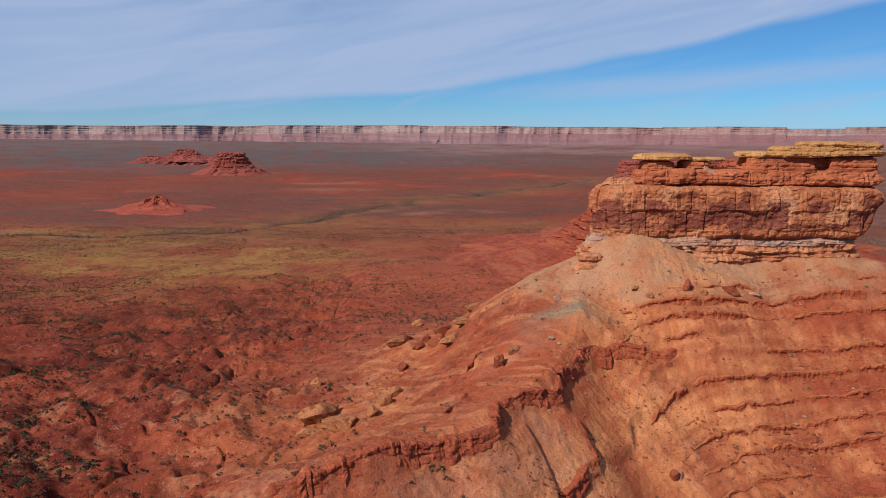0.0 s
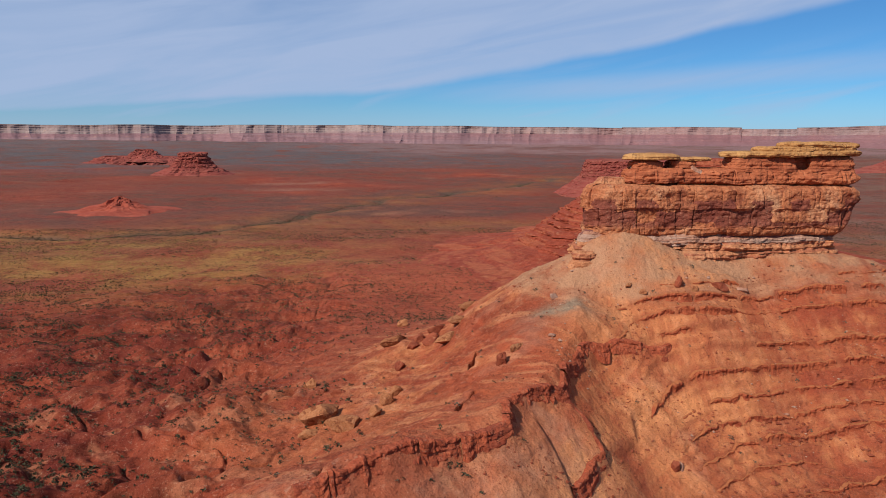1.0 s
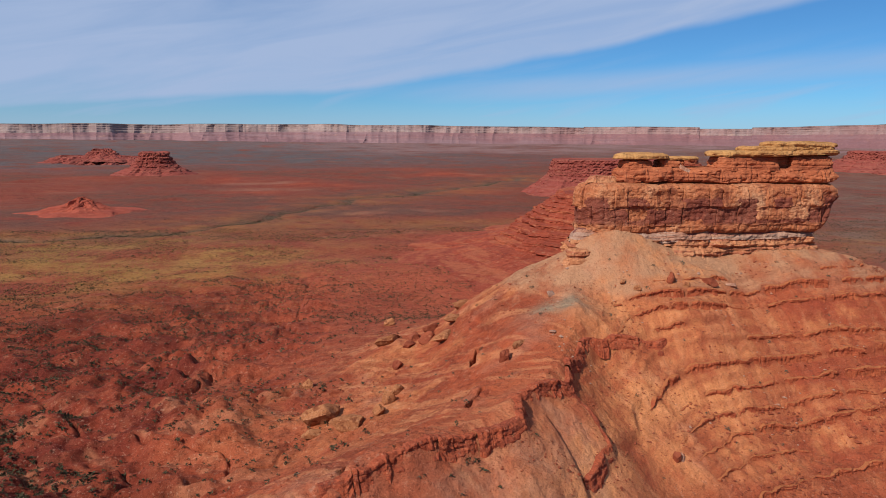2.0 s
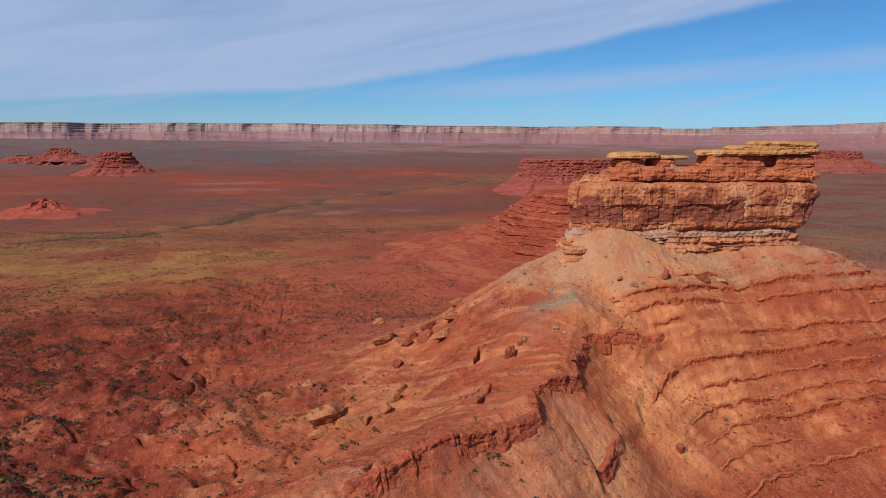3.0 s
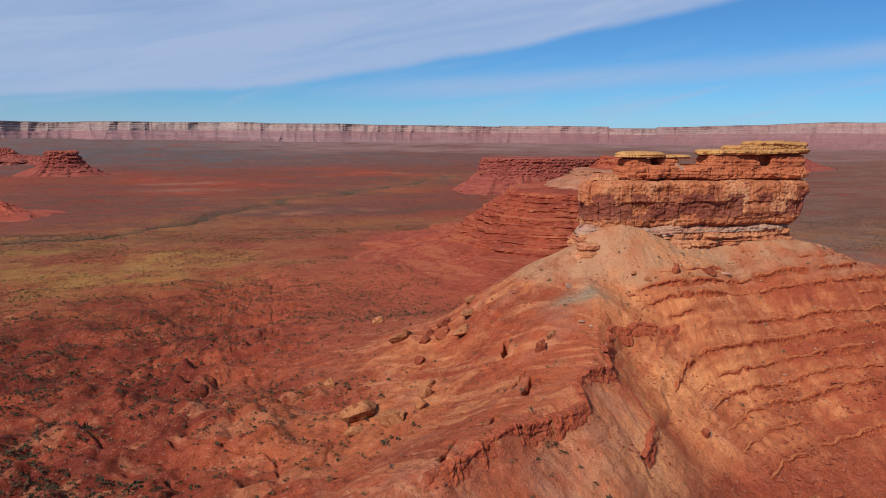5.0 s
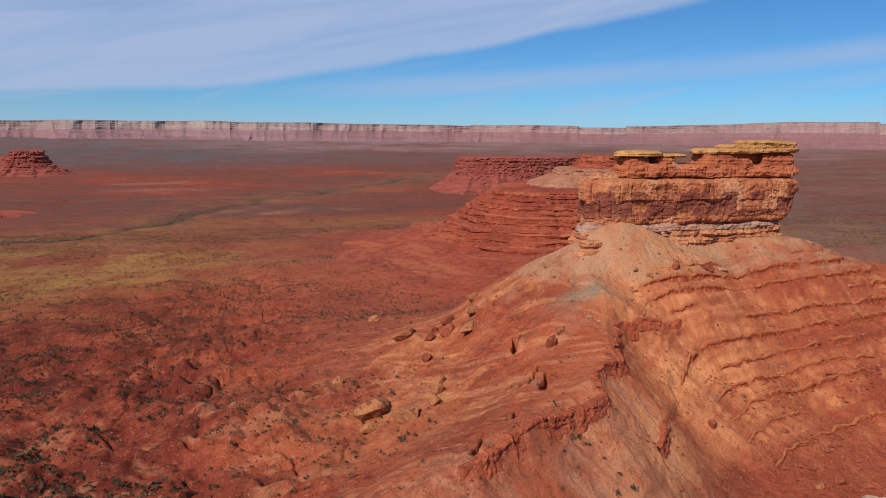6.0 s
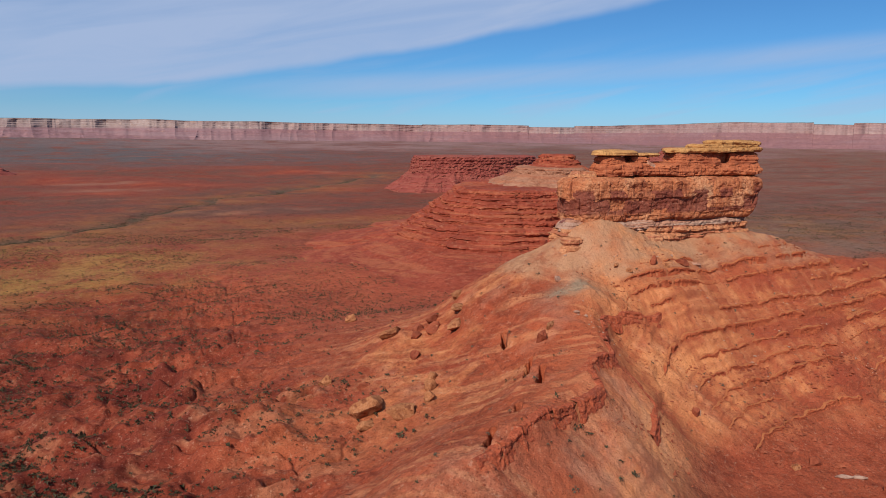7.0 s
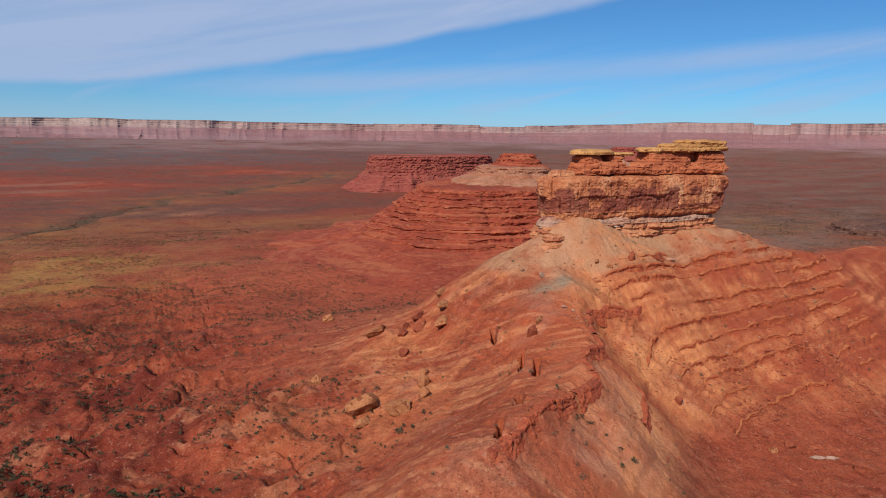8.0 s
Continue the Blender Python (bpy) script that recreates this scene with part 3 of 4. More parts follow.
soil("grass", 1.4 * patch + 0.5 * np.exp(-(wash_d / 60) ** 2) * (GY > 350) + 0.5 * np.exp(-(((GX - 40) / 160) ** 2 + ((GY - 560) / 50) ** 2)) + 0.9 * np.exp(-(((GX - 420) / 130) ** 2 + ((GY - 430) / 90) ** 2)))
soil("tan", (1 - hill_mask) * near_west * sstep(fbm(GX / 11, GY / 5, 73, 3), 0.32, 0.55))
soil("darksoil", (1 - hill_mask) * sstep(-GX, 22, 75) * (1 - sstep(dist, 240, 360)) * np.clip(0.85 + 0.8 * fbm(GX / 16, GY / 11, 71, 3), 0, 1))
# far ground tinted towards the plateau's mauve, haze painted as soil colour
soil("apron_haze", sstep(dist + 500 * fbm(GX / 500, GY / 500, 15, 3), 2700, 3500) * (0.25 + 0.75 * sstep(GX, -900, 500)))
soil("scrub", (1 - hill_mask) * (0.85 + 0.4 * sstep(GX, 150, 350) + 0.8 * fbm(GX / 160, GY / 120, 2.0, 3)) * sstep(dist, 330, 700))
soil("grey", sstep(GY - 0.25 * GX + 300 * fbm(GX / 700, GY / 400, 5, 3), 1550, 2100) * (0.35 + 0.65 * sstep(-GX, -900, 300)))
soil("dun", (1 - hill_mask) * sstep(GX - 0.25 * GY, 60, 220) * np.clip(0.75 + 0.8 * fbm(GX / 90, GY / 40, 77, 3), 0.1, 1))
soil("redsand", (1 - hill_mask) * 1.2 * np.exp(-((GX - 85) / 110) ** 2 - ((GY - 310) / 95) ** 2))
soil("wash", np.exp(-(wash_d / 9) ** 2))


def height_at(x, y):
    return float(ground(np.array([x]), np.array([y]))[0][0])


def outline(points, n, cut=0.22):
    """Closed smooth outline through corner points, evenly spaced, with its outward normals."""
    p = np.array(points, float)
    for _ in range(2):
        q = np.roll(p, -1, 0)
        p = np.stack([(1 - cut) * p + cut * q, cut * p + (1 - cut) * q], 1).reshape(-1, 2)
    q = np.vstack([p, p[:1]])
    s = np.r_[0, np.cumsum(np.hypot(*np.diff(q, axis=0).T))]
    t = np.linspace(0, s[-1], n, endpoint=False)
    c = np.stack([np.interp(t, s, q[:, 0]), np.interp(t, s, q[:, 1])], -1)
    d = np.roll(c, -2, 0) - np.roll(c, 2, 0)
    d /= np.linalg.norm(d, axis=1)[:, None]
    nrm = np.stack([d[:, 1], -d[:, 0]], -1)
    area = np.sum(c[:, 0] * np.roll(c[:, 1], -1) - c[:, 1] * np.roll(c[:, 0], -1))
    return c, nrm if area > 0 else -nrm, t


def strata(name, points, profile, mat, parent, step=0.35, rise=0.25, joint=4.0, block=0.45, rough=0.35, ribs=0.2, seed=0, lid=True, dip=(0, 0), cut=0.22, gully=0.0, tuck=None, tall=0.55):
    """A wall of bedded rock round an outline. profile: (height, how far out). Blocks between joints stand uneven."""
    per = outline(points, 400, cut)[2][-1]
    n = max(24, int(per / step))
    c, nrm, t = outline(points, n, cut)
    zs, outs = zip(*profile)
    levels = np.arange(zs[0], zs[-1] + rise * 0.5, rise)
    o = np.interp(levels, zs, outs)
    rows = []
    for z, out in zip(levels, o):
        course = np.floor((z + 0.5 * vnoise(t / 3.0, 1.5, seed + 3)) / (joint * tall) + 0.3 * seed)
        shift = t / joint + 0.37 * course + 1.1 * vnoise(0.8 * t / joint, course, seed)
        blockoff = vnoise(np.floor(shift) * 1.7 + 0.5, course * 3.1 + 0.5, seed + 0.5) * block
        gap = np.abs(shift - np.round(shift))
        blockoff = blockoff - (0.2 + 0.7 * np.abs(vnoise(np.round(shift) * 1.3 + 0.5, course + 0.5, seed + 7))) * block * (1 - sstep(gap, 0.0, 0.05))
        rib = ribs * vnoise(0.0 * t + seed, t / 14, np.floor((z + 0.6 * rise * vnoise(t / 6, 0.5, seed)) / (2.6 * rise)) + 0.5)
        wear = rough * (fbm(c[:, 0] / 3.2, c[:, 1] / 3.2, z / 2.2 + seed, 4, 0.5) + 0.7 * np.abs(vnoise(c[:, 0] / 1.1, c[:, 1] / 1.1, z / 0.8 + seed)))
        carve = gully * max(out, 0.0) * fbm(t / 22, 0.5, seed + z / 90, 3)
        xy = c + nrm * (out + carve + blockoff + rib + wear)[:, None]
        if tuck:
            x0, z0, z1, amount = tuck
            xy[:, 0] -= amount * sstep(xy[:, 0], x0, x0 + 5) * np.clip((z1 - z) / (z1 - z0), 0, 1) ** 1.4
        zz = z + 0.5 * rough * vnoise(t / 5, z / 3, seed + 9) + dip[0] * (c[:, 0] - c[0, 0]) + dip[1] * (c[:, 1] - c[0, 1])
        rows.append(np.column_stack([xy, zz]))
    verts = np.vstack(rows)
    faces = grid_faces(n, len(levels), True)
    if lid:
        mid = c.mean(0)
        ring, base = rows[-1], len(verts)
        inner = []
        for f in (0.8, 0.55, 0.3, 0.08):
            r = ring.copy()
            # shrink towards the long axis
            r[:, :2] = mid + (ring[:, :2] - mid) * f
            r[:, 2] = ring[:, 2] * f + ring[:, 2].mean() * (1 - f) + 0.35 * rough * fbm(r[:, 0] / 3, r[:, 1] / 3, seed, 3)
            inner.append(r)
        verts = np.vstack([verts] + inner)
        start = (len(levels) - 1) * n
        faces = np.vstack([faces, grid_faces(n, 5, True) + start])
    return mesh_object(name, verts, faces, mat, parent, smooth=False)


# ---- the butte ----
def empty(name, x, y, z):
    e = new(name)
    e.location = (x, y, z)
    return e


def rooted(ob, parent):
    ob.matrix_parent_inverse = Matrix.Translation(-parent.location)
    return ob


butte = tagged(empty("butte", 64, 152, 36), "layered orange sandstone butte with tan capstones on a talus slope", "butte")


def bed_of_butte(name, points, profile, mat, label="", **more):
    return tagged(rooted(strata(name, points, profile, mat, butte, **more), butte), label)


bed_of_butte("ledge_base", ((31.5, 145.6), (62, 147), (94, 150), (95.5, 158), (62, 160), (34, 158)),
             ((33, 3.0), (36.8, 1.6), (37.6, 1.2), (38.0, 1.7), (38.9, 1.3), (39.3, 0.7), (39.8, 1.2), (40.6, 0.9), (41.0, 0.3), (41.5, 0.9), (42.2, 0.6), (42.9, 0.5)), M_LEDGE, "thin-bedded tan and red ledges", seed=3, lid=False, block=0.8, ribs=0.45, rough=0.75, joint=3.0, rise=0.16)
bed_of_butte("white_band", ((32, 146), (62, 147.6), (94.2, 150.6), (95, 157.5), (62, 159.5), (34, 157)),
             ((42.6, 0.6), (43.2, 0.4), (43.9, 0.2), (44.4, -0.5), (45.2, -1.0)), M_WHITE, "bleached whitish mudstone band", seed=5, block=0.4, rough=0.5, ribs=0.4, rise=0.16, lid=False)
# maroon mudstone whose dark colour also paints the shadow line under the cliff
bed_of_butte("shaded_maroon_seam", ((32.2, 146.6), (62, 148.1), (94.6, 151.1), (95.5, 157.5), (62, 159.5), (34.5, 157)),
             ((43.8, 0.1), (44.4, -0.2), (44.9, -0.7), (45.5, -1.2)), M_SEAM, "thin maroon seam, coloured dark for the undercut shade", seed=6, block=0.15, lid=False)
bed_of_butte("main_cliff", ((34.0, 150.5), (38.3, 147.2), (62, 147.6), (93, 149.8), (98.8, 151.5), (99, 158), (62, 160), (36.5, 158.5)),
             ((44.2, -2.2), (44.5, -0.4), (45.2, 0.3), (46.6, 0.4), (50.6, 0.3), (50.8, 0.6), (53.8, 0.45), (54.8, 0.3), (55.2, -0.1), (55.6, -0.5), (56.1, -2.2)), M_CLIFF, joint=3.8, block=0.65, rough=0.42, ribs=0.03, tall=1.15, seed=8, step=0.22, rise=0.15, cut=0.1, tuck=(93, 44.5, 54, 3.4))
bed_of_butte("upper_cliff", ((43, 149.6), (62, 149.6), (92, 151), (98.5, 152), (98.9, 157.5), (62, 159.5), (44, 157.5)),
             ((55.4, -1.6), (55.9, -0.9), (56.4, 0.5), (57.4, 0.7), (58.6, 0.2), (59.2, -0.1), (59.7, -1.0)), M_UPPER, joint=4.6, block=0.8, rough=0.6, ribs=0.1, tall=0.9, seed=11, step=0.24, rise=0.16)
for seed, pts, top in ((14, ((67.8, 150.7), (83.2, 151.0), (83.8, 157), (68.5, 158)), 62.6), (16, ((87.0, 151.2), (98.3, 152.6), (98.6, 157), (87.4, 158)), 62.6), (15, ((45.0, 150.6), (51.4, 150.7), (51.8, 156.5), (45.5, 156.5)), 61.6), (13, ((54.2, 150.9), (59.8, 151.1), (60, 157), (54.4, 156.5)), 61.6), (12, ((70, 153.4), (96, 154.4), (96, 157), (70, 157)), 62.6)):
    bed_of_butte("cap_pedestal", pts, ((59.0, 0.3), (60.0, 0.35), (60.1, 0.1), (60.8, 0.2), (61.3, 0.0), (top - 0.6, -0.1), (top, -1.0)), M_UPPER, joint=4, block=0.45, seed=seed, rise=0.14, rough=0.4, cut=0.12)
bed_of_butte("capstone", ((42.6, 151), (48, 149.4), (55.5, 150), (56, 156), (44, 157)), ((61.45, -1.8), (61.5, 0.0), (61.8, 0.35), (62.4, 0.25), (62.8, -0.2), (63.05, -1.2)), M_CAP, "flat tan slab overhanging", joint=4, block=0.4, seed=17, rise=0.12, rough=0.3, ribs=0.3)
bed_of_butte("capstone", ((54.5, 150.8), (64, 151.5), (63.5, 156), (55, 156)), ((61.35, -1.4), (61.4, 0.1), (61.9, 0.2), (62.3, -0.7)), M_CAP, "thin tan slab", joint=4, block=0.35, seed=18, rise=0.12, rough=0.3, ribs=0.25)
bed_of_butte("capstone", ((66.3, 150.8), (84, 150.8), (99.3, 152.2), (99.6, 157.5), (84, 158.5), (67, 158)), ((62.35, -1.8), (62.4, 0.1), (62.9, 0.5), (63.5, 0.2), (63.8, -0.8)), M_CAP, "broad tan slab overhanging", joint=5, block=0.3, seed=19, rise=0.1, rough=0.45, ribs=0.18, dip=(0.012, 0))
bed_of_butte("capstone", ((74, 151.6), (86, 151.2), (99, 152.6), (99, 157.2), (75, 157.5)), ((63.6, -0.6), (63.7, 0.2), (64.2, 0.3), (64.6, -0.1), (64.8, -1.0)), M_CAP, "broad tan slab", joint=5, block=0.3, seed=20, rise=0.1, rough=0.45, ribs=0.18, dip=(0.012, 0))
bed_of_butte("capstone", ((80.5, 152), (90, 151.6), (99.6, 153), (99.4, 157), (81, 157)), ((64.5, -0.6), (64.6, 0.1), (65.2, 0.3), (65.6, -0.1), (65.9, -1.2)), M_CAP, "topmost tan slab", joint=5, block=0.3, seed=22, rise=0.1, rough=0.45, ribs=0.18, dip=(0.012, 0))
bed_of_butte("leaning_slab", ((58.0, 150.6), (58.7, 150.2), (61.2, 150.2), (61.4, 150.9), (58.4, 151.2)), ((59.4, 0.2), (59.8, 0.1), (60.3, -0.1)), M_WHITE, "pale slab leaning under the cap", joint=2, block=0.2, seed=26, rise=0.12, rough=0.15, dip=(-0.45, 0))
bed_of_butte("shoulder", ((36.5, 151), (42, 150.5), (45, 152), (45, 157), (37, 157)), ((53, 0.8), (55, 0.4), (56.6, -0.4), (57.6, -1.2)), M_LEDGE, "weathered pale shoulder", joint=3, block=0.4, seed=24)
bed_of_butte("outcrop", ((29.2, 143.4), (32, 142.2), (35, 142.8), (35.5, 146), (30, 147)), ((37.0, 0.6), (38.5, 0.5), (39.5, 0.2), (39.8, -0.3), (40.2, 0.2), (41.0, 0.0), (41.4, -0.8)), M_LEDGE, "rounded jointed outcrop", joint=1.6, block=0.4, seed=25, rough=0.25)

# ---- the stepped ridge and buttes behind ----
ridge = tagged(empty("stepped_ridge", 140, 350, 0), "stepped red sandstone ridge with a pale bench and rubble", "ridge")
RIDGE = ((93, 373), (110, 348), (150, 342), (175, 352), (215, 410), (220, 470), (165, 480), (112, 430))


def tiers(z0, out0, z1, out1, seed):
    """A stair of thin cliffs and rubble treads between two levels."""
    rnd = random.Random(seed)
    prof, z = [], z0
    slope = (out0 - out1) / (z1 - z0)
    while z < z1 - 2.5:
        face, tread = rnd.uniform(0.7, 2.4), rnd.uniform(0.5, 1.3)
        at = out0 - (z - z0) * slope
        prof += [(z, at), (z + tread, at - 0.95 * slope * (face + tread)), (z + tread + 0.02, at - 0.95 * slope * (face + tread))]
        z += face + tread
    return tuple(prof) + ((z1, out1),)


rooted(strata("ledge_wall", RIDGE, ((-10, 124), (-6, 98), (-2, 74), (1, 54), (6, 36)) + tiers(6.5, 34, 36, 0.5, 5) + ((37, -2),), M_TIER, ridge,
              step=0.8, rise=0.3, joint=16, block=1.1, rough=0.9, ribs=1.1, seed=31, gully=0.26, cut=0.15), ridge)
RIDGE2 = ((146, 395), (150, 420), (170, 452), (200, 456), (205, 420), (190, 385), (165, 378))
tagged(rooted(strata("pale_bench", RIDGE2, ((34, 26), (37, 18), (41, 8), (43.5, 3), (44, 0.5), (46.3, 0), (46.6, -1.5), (47.6, -1.8), (48, -3)), M_BENCH, ridge, step=0.9, rise=0.3, joint=8, block=0.7, rough=0.8, ribs=0.6, seed=33, gully=0.25), ridge), "pale rubble bench with a whitish rim")
tagged(rooted(strata("summit_knob", ((178, 412), (180, 438), (196, 446), (200, 425), (192, 408)), ((46, 12), (48, 8.5), (48.6, 8), (49.2, 6), (51, 5.2), (51.4, 4), (53, 3.4), (53.3, 1.8), (55.7, 1), (56.5, -1)), M_TIER, ridge, step=0.8, rise=0.3, joint=6, block=0.8, rough=0.7, ribs=0.7, seed=35), ridge), "small stepped red knob")

red_mesa = tagged(empty("red_mesa", 330, 930, -5), "flat-topped dark red mesa with banded cliffs", "mesa")
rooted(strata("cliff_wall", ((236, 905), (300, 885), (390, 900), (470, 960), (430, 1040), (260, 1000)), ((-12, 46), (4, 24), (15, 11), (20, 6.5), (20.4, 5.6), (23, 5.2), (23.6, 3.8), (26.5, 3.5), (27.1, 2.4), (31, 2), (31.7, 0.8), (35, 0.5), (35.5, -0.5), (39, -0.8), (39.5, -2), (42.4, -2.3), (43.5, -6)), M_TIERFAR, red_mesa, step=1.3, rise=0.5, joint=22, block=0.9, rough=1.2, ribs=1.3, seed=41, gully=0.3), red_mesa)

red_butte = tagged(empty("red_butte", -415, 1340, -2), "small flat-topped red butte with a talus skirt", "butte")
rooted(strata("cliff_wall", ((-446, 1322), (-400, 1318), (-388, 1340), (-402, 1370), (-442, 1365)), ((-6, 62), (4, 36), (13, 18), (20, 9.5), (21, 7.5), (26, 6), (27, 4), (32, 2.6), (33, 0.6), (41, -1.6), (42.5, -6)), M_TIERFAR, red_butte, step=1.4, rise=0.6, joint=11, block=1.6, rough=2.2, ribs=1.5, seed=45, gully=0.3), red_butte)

low_ridge = tagged(empty("low_red_ridge", -650, 1750, 5), "low dark red ridge beyond the small butte", "ridge")
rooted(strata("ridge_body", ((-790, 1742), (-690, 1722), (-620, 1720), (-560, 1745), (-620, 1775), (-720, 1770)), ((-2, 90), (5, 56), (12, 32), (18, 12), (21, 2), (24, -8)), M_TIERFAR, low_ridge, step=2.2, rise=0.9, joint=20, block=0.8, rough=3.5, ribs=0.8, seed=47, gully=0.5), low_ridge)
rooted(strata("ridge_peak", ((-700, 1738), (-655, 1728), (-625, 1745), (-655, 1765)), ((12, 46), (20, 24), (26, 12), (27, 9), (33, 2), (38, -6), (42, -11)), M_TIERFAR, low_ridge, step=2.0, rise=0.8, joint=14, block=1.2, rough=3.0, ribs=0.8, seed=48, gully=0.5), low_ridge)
red_cone = tagged(empty("red_cone_hill", -286, 672, -6), "small red cone hill with a rubble skirt", "hill")
rooted(strata("hill_body", ((-300, 660), (-280, 655), (-268, 672), (-282, 690), (-302, 684)), ((-10, 46), (-5, 34), (-3, 22), (-1.5, 12), (1, 5), (3.5, -1), (6.5, -7), (9.5, -13)), M_TALUSRED, red_cone, step=0.9, rise=0.4, joint=6, block=1.0, rough=2.4, ribs=0.6, seed=49, gully=0.5), red_cone)
far_hill = tagged(empty("far_red_hill", 1215, 1465, 8), "low red mesa far out on the plain", "mesa")
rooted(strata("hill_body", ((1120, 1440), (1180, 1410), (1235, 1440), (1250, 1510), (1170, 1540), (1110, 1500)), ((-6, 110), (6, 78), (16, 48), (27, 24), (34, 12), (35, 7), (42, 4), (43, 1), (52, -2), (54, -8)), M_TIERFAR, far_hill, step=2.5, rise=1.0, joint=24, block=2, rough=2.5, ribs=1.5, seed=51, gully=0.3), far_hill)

low_bench = tagged(empty("low_bench", 470, 350, -4), "low dark brown bench with a broken scarp on the plain", "bench")
rooted(strata("bench_body", ((425, 335), (455, 312), (520, 318), (560, 370), (470, 385)), ((-8, 14), (-3, 5), (-2, 1.5), (1.5, 0), (2.2, -2), (3.0, -8)), M_BROWN, low_bench, step=1.2, rise=0.4, joint=7, block=1.2, rough=1.2, ribs=0.5, seed=53, gully=0.4), low_bench)

# ---- the far plateau ----
plateau = tagged(empty("plateau", 0, 4600, 30), "long pale layered plateau wall on the horizon, tinted mauve as haze", "plateau", kind="structure")


def plateau_wall(name, mat, prof, rise, label):
    a = np.radians(np.linspace(-58, 80, 3600))
    deg = np.degrees(a)
    zs, outs = zip(*prof)
    levels = np.linspace(zs[0], zs[-1], int(round((zs[-1] - zs[0]) / rise)) + 1)
    o = np.interp(levels, zs, outs)
    s = a * 4600
    near_east = sstep(deg, 30, 50)
    # headlands with steep flanks, alcoves between them, and flutes on the cliff
    head = np.tanh(2.6 * fbm(s / 640 + 3.0, 0.5, 3.0, 2)) + 0.12 * vnoise(s / 170, 2.5, 9.0)
    head = head * (1.7 + 1.9 * near_east)
    flute = -(9 + 22 * near_east) * sstep(vnoise(s / 260, 1.5, 31.0), -0.1, 0.6) * np.abs(fbm(s / 55, 7.5, 9.0, 2)) - 3 * np.abs(fbm(s / 40, 7.5, 9.0, 2))
    bay = fbm(s / 1300, 3.5, 2.0, 2)
    top = 146 + 24 * sstep(deg, -30, -6) + 8 * sstep(deg, 0, 30) - 4 * sstep(deg, 16, 30) + 10 * near_east + (4 + 5 * near_east) * fbm(s / 420, 1.5, 4, 2) + 9 * sstep(deg, 12, 24) * np.round(1.4 * vnoise(s / 330, 2.5, 41.0))
    foot = 20 + 40 * sstep(deg, -28, 5) - 20 * near_east
    rim = 4500 + 110 * bay - near_east * 380
    gullies = lambda z: np.abs(fbm(s / 110, 4.5 + 0.5 * z, 13.0, 3))
    # sharp alcoves cut into the rim, filled by talus lower down
    rnd = np.random.RandomState(5)
    notch = np.zeros(len(s))
    for at in np.sort(rnd.uniform(s[0], s[-1], 210)):
        wide = rnd.uniform(20, 85)
        notch = np.maximum(notch, wide * rnd.uniform(0.8, 1.7) * (1 + 0.7 * sstep(at, 1800, 3000)) * np.exp(-np.abs(s - at) / wide))
    rows = []
    for z, out in zip(levels, o):
        cliff = sstep(z, 0.45, 0.62)
        fan = np.clip(1 - z, 0, 1)
        r = rim - out - 62 * head * (0.75 + 0.25 * fan) + 0.24 * notch * sstep(z, -0.05, 0.9) + cliff * (1 + 0.8 * near_east) * flute + 46 * np.sqrt(fan) * gullies(z) + 4 * fbm(s / 60, z * 4, 5.0, 3) + 1.0 * vnoise(0 * s, s / 200, z * 22) + 110 * np.clip((0.2 - z) * 3, 0, 1) * fbm(s / 400, 6.5, 15.0, 3)
        rows.append(np.column_stack([r * np.sin(a), r * np.cos(a), foot + (top - foot) * z]))
    ob = mesh_object(name, np.vstack(rows), grid_faces(len(a), len(levels)), mat, plateau, smooth=False)
    rosy = ob.data.attributes.new("rosy", "FLOAT", "POINT")
    rosy.data.foreach_set("value", np.tile(0.05 + 0.95 * sstep(deg, -10, 18), len(levels)).astype(np.float32))
    return tagged(rooted(ob, plateau), label)


plateau_wall("talus_slope", M_FAR, ((-0.5, 640), (-0.2, 430), (0.0, 300), (0.12, 225), (0.26, 160), (0.3, 150), (0.42, 100), (0.45, 96), (0.56, 62), (0.6, 50)), 0.02, "red talus slope, tinted mauve as distance haze")
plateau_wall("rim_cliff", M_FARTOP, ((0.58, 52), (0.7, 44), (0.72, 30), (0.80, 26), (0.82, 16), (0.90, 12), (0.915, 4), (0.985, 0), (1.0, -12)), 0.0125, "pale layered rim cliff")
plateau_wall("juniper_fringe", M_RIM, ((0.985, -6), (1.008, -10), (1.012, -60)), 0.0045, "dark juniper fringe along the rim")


# ---- ledges of resistant rock on the hill ----
_bx, _by = np.meshgrid(np.arange(-60, 190, 0.5), np.arange(60, 200, 0.5))
BED_MAP = (smooth_land(_bx, _by, 0.4)[0] + 0.09 * np.maximum(123 - _by, 0) - DIP * (_bx - 40) + 0.2 * vnoise(_bx / 4.5, _by / 4.5, 41.0) + 0.85 * (ragged(_bx, _by) - 0.2 * vnoise(_bx / 4.5, _by / 4.5, 41.0))).tolist()


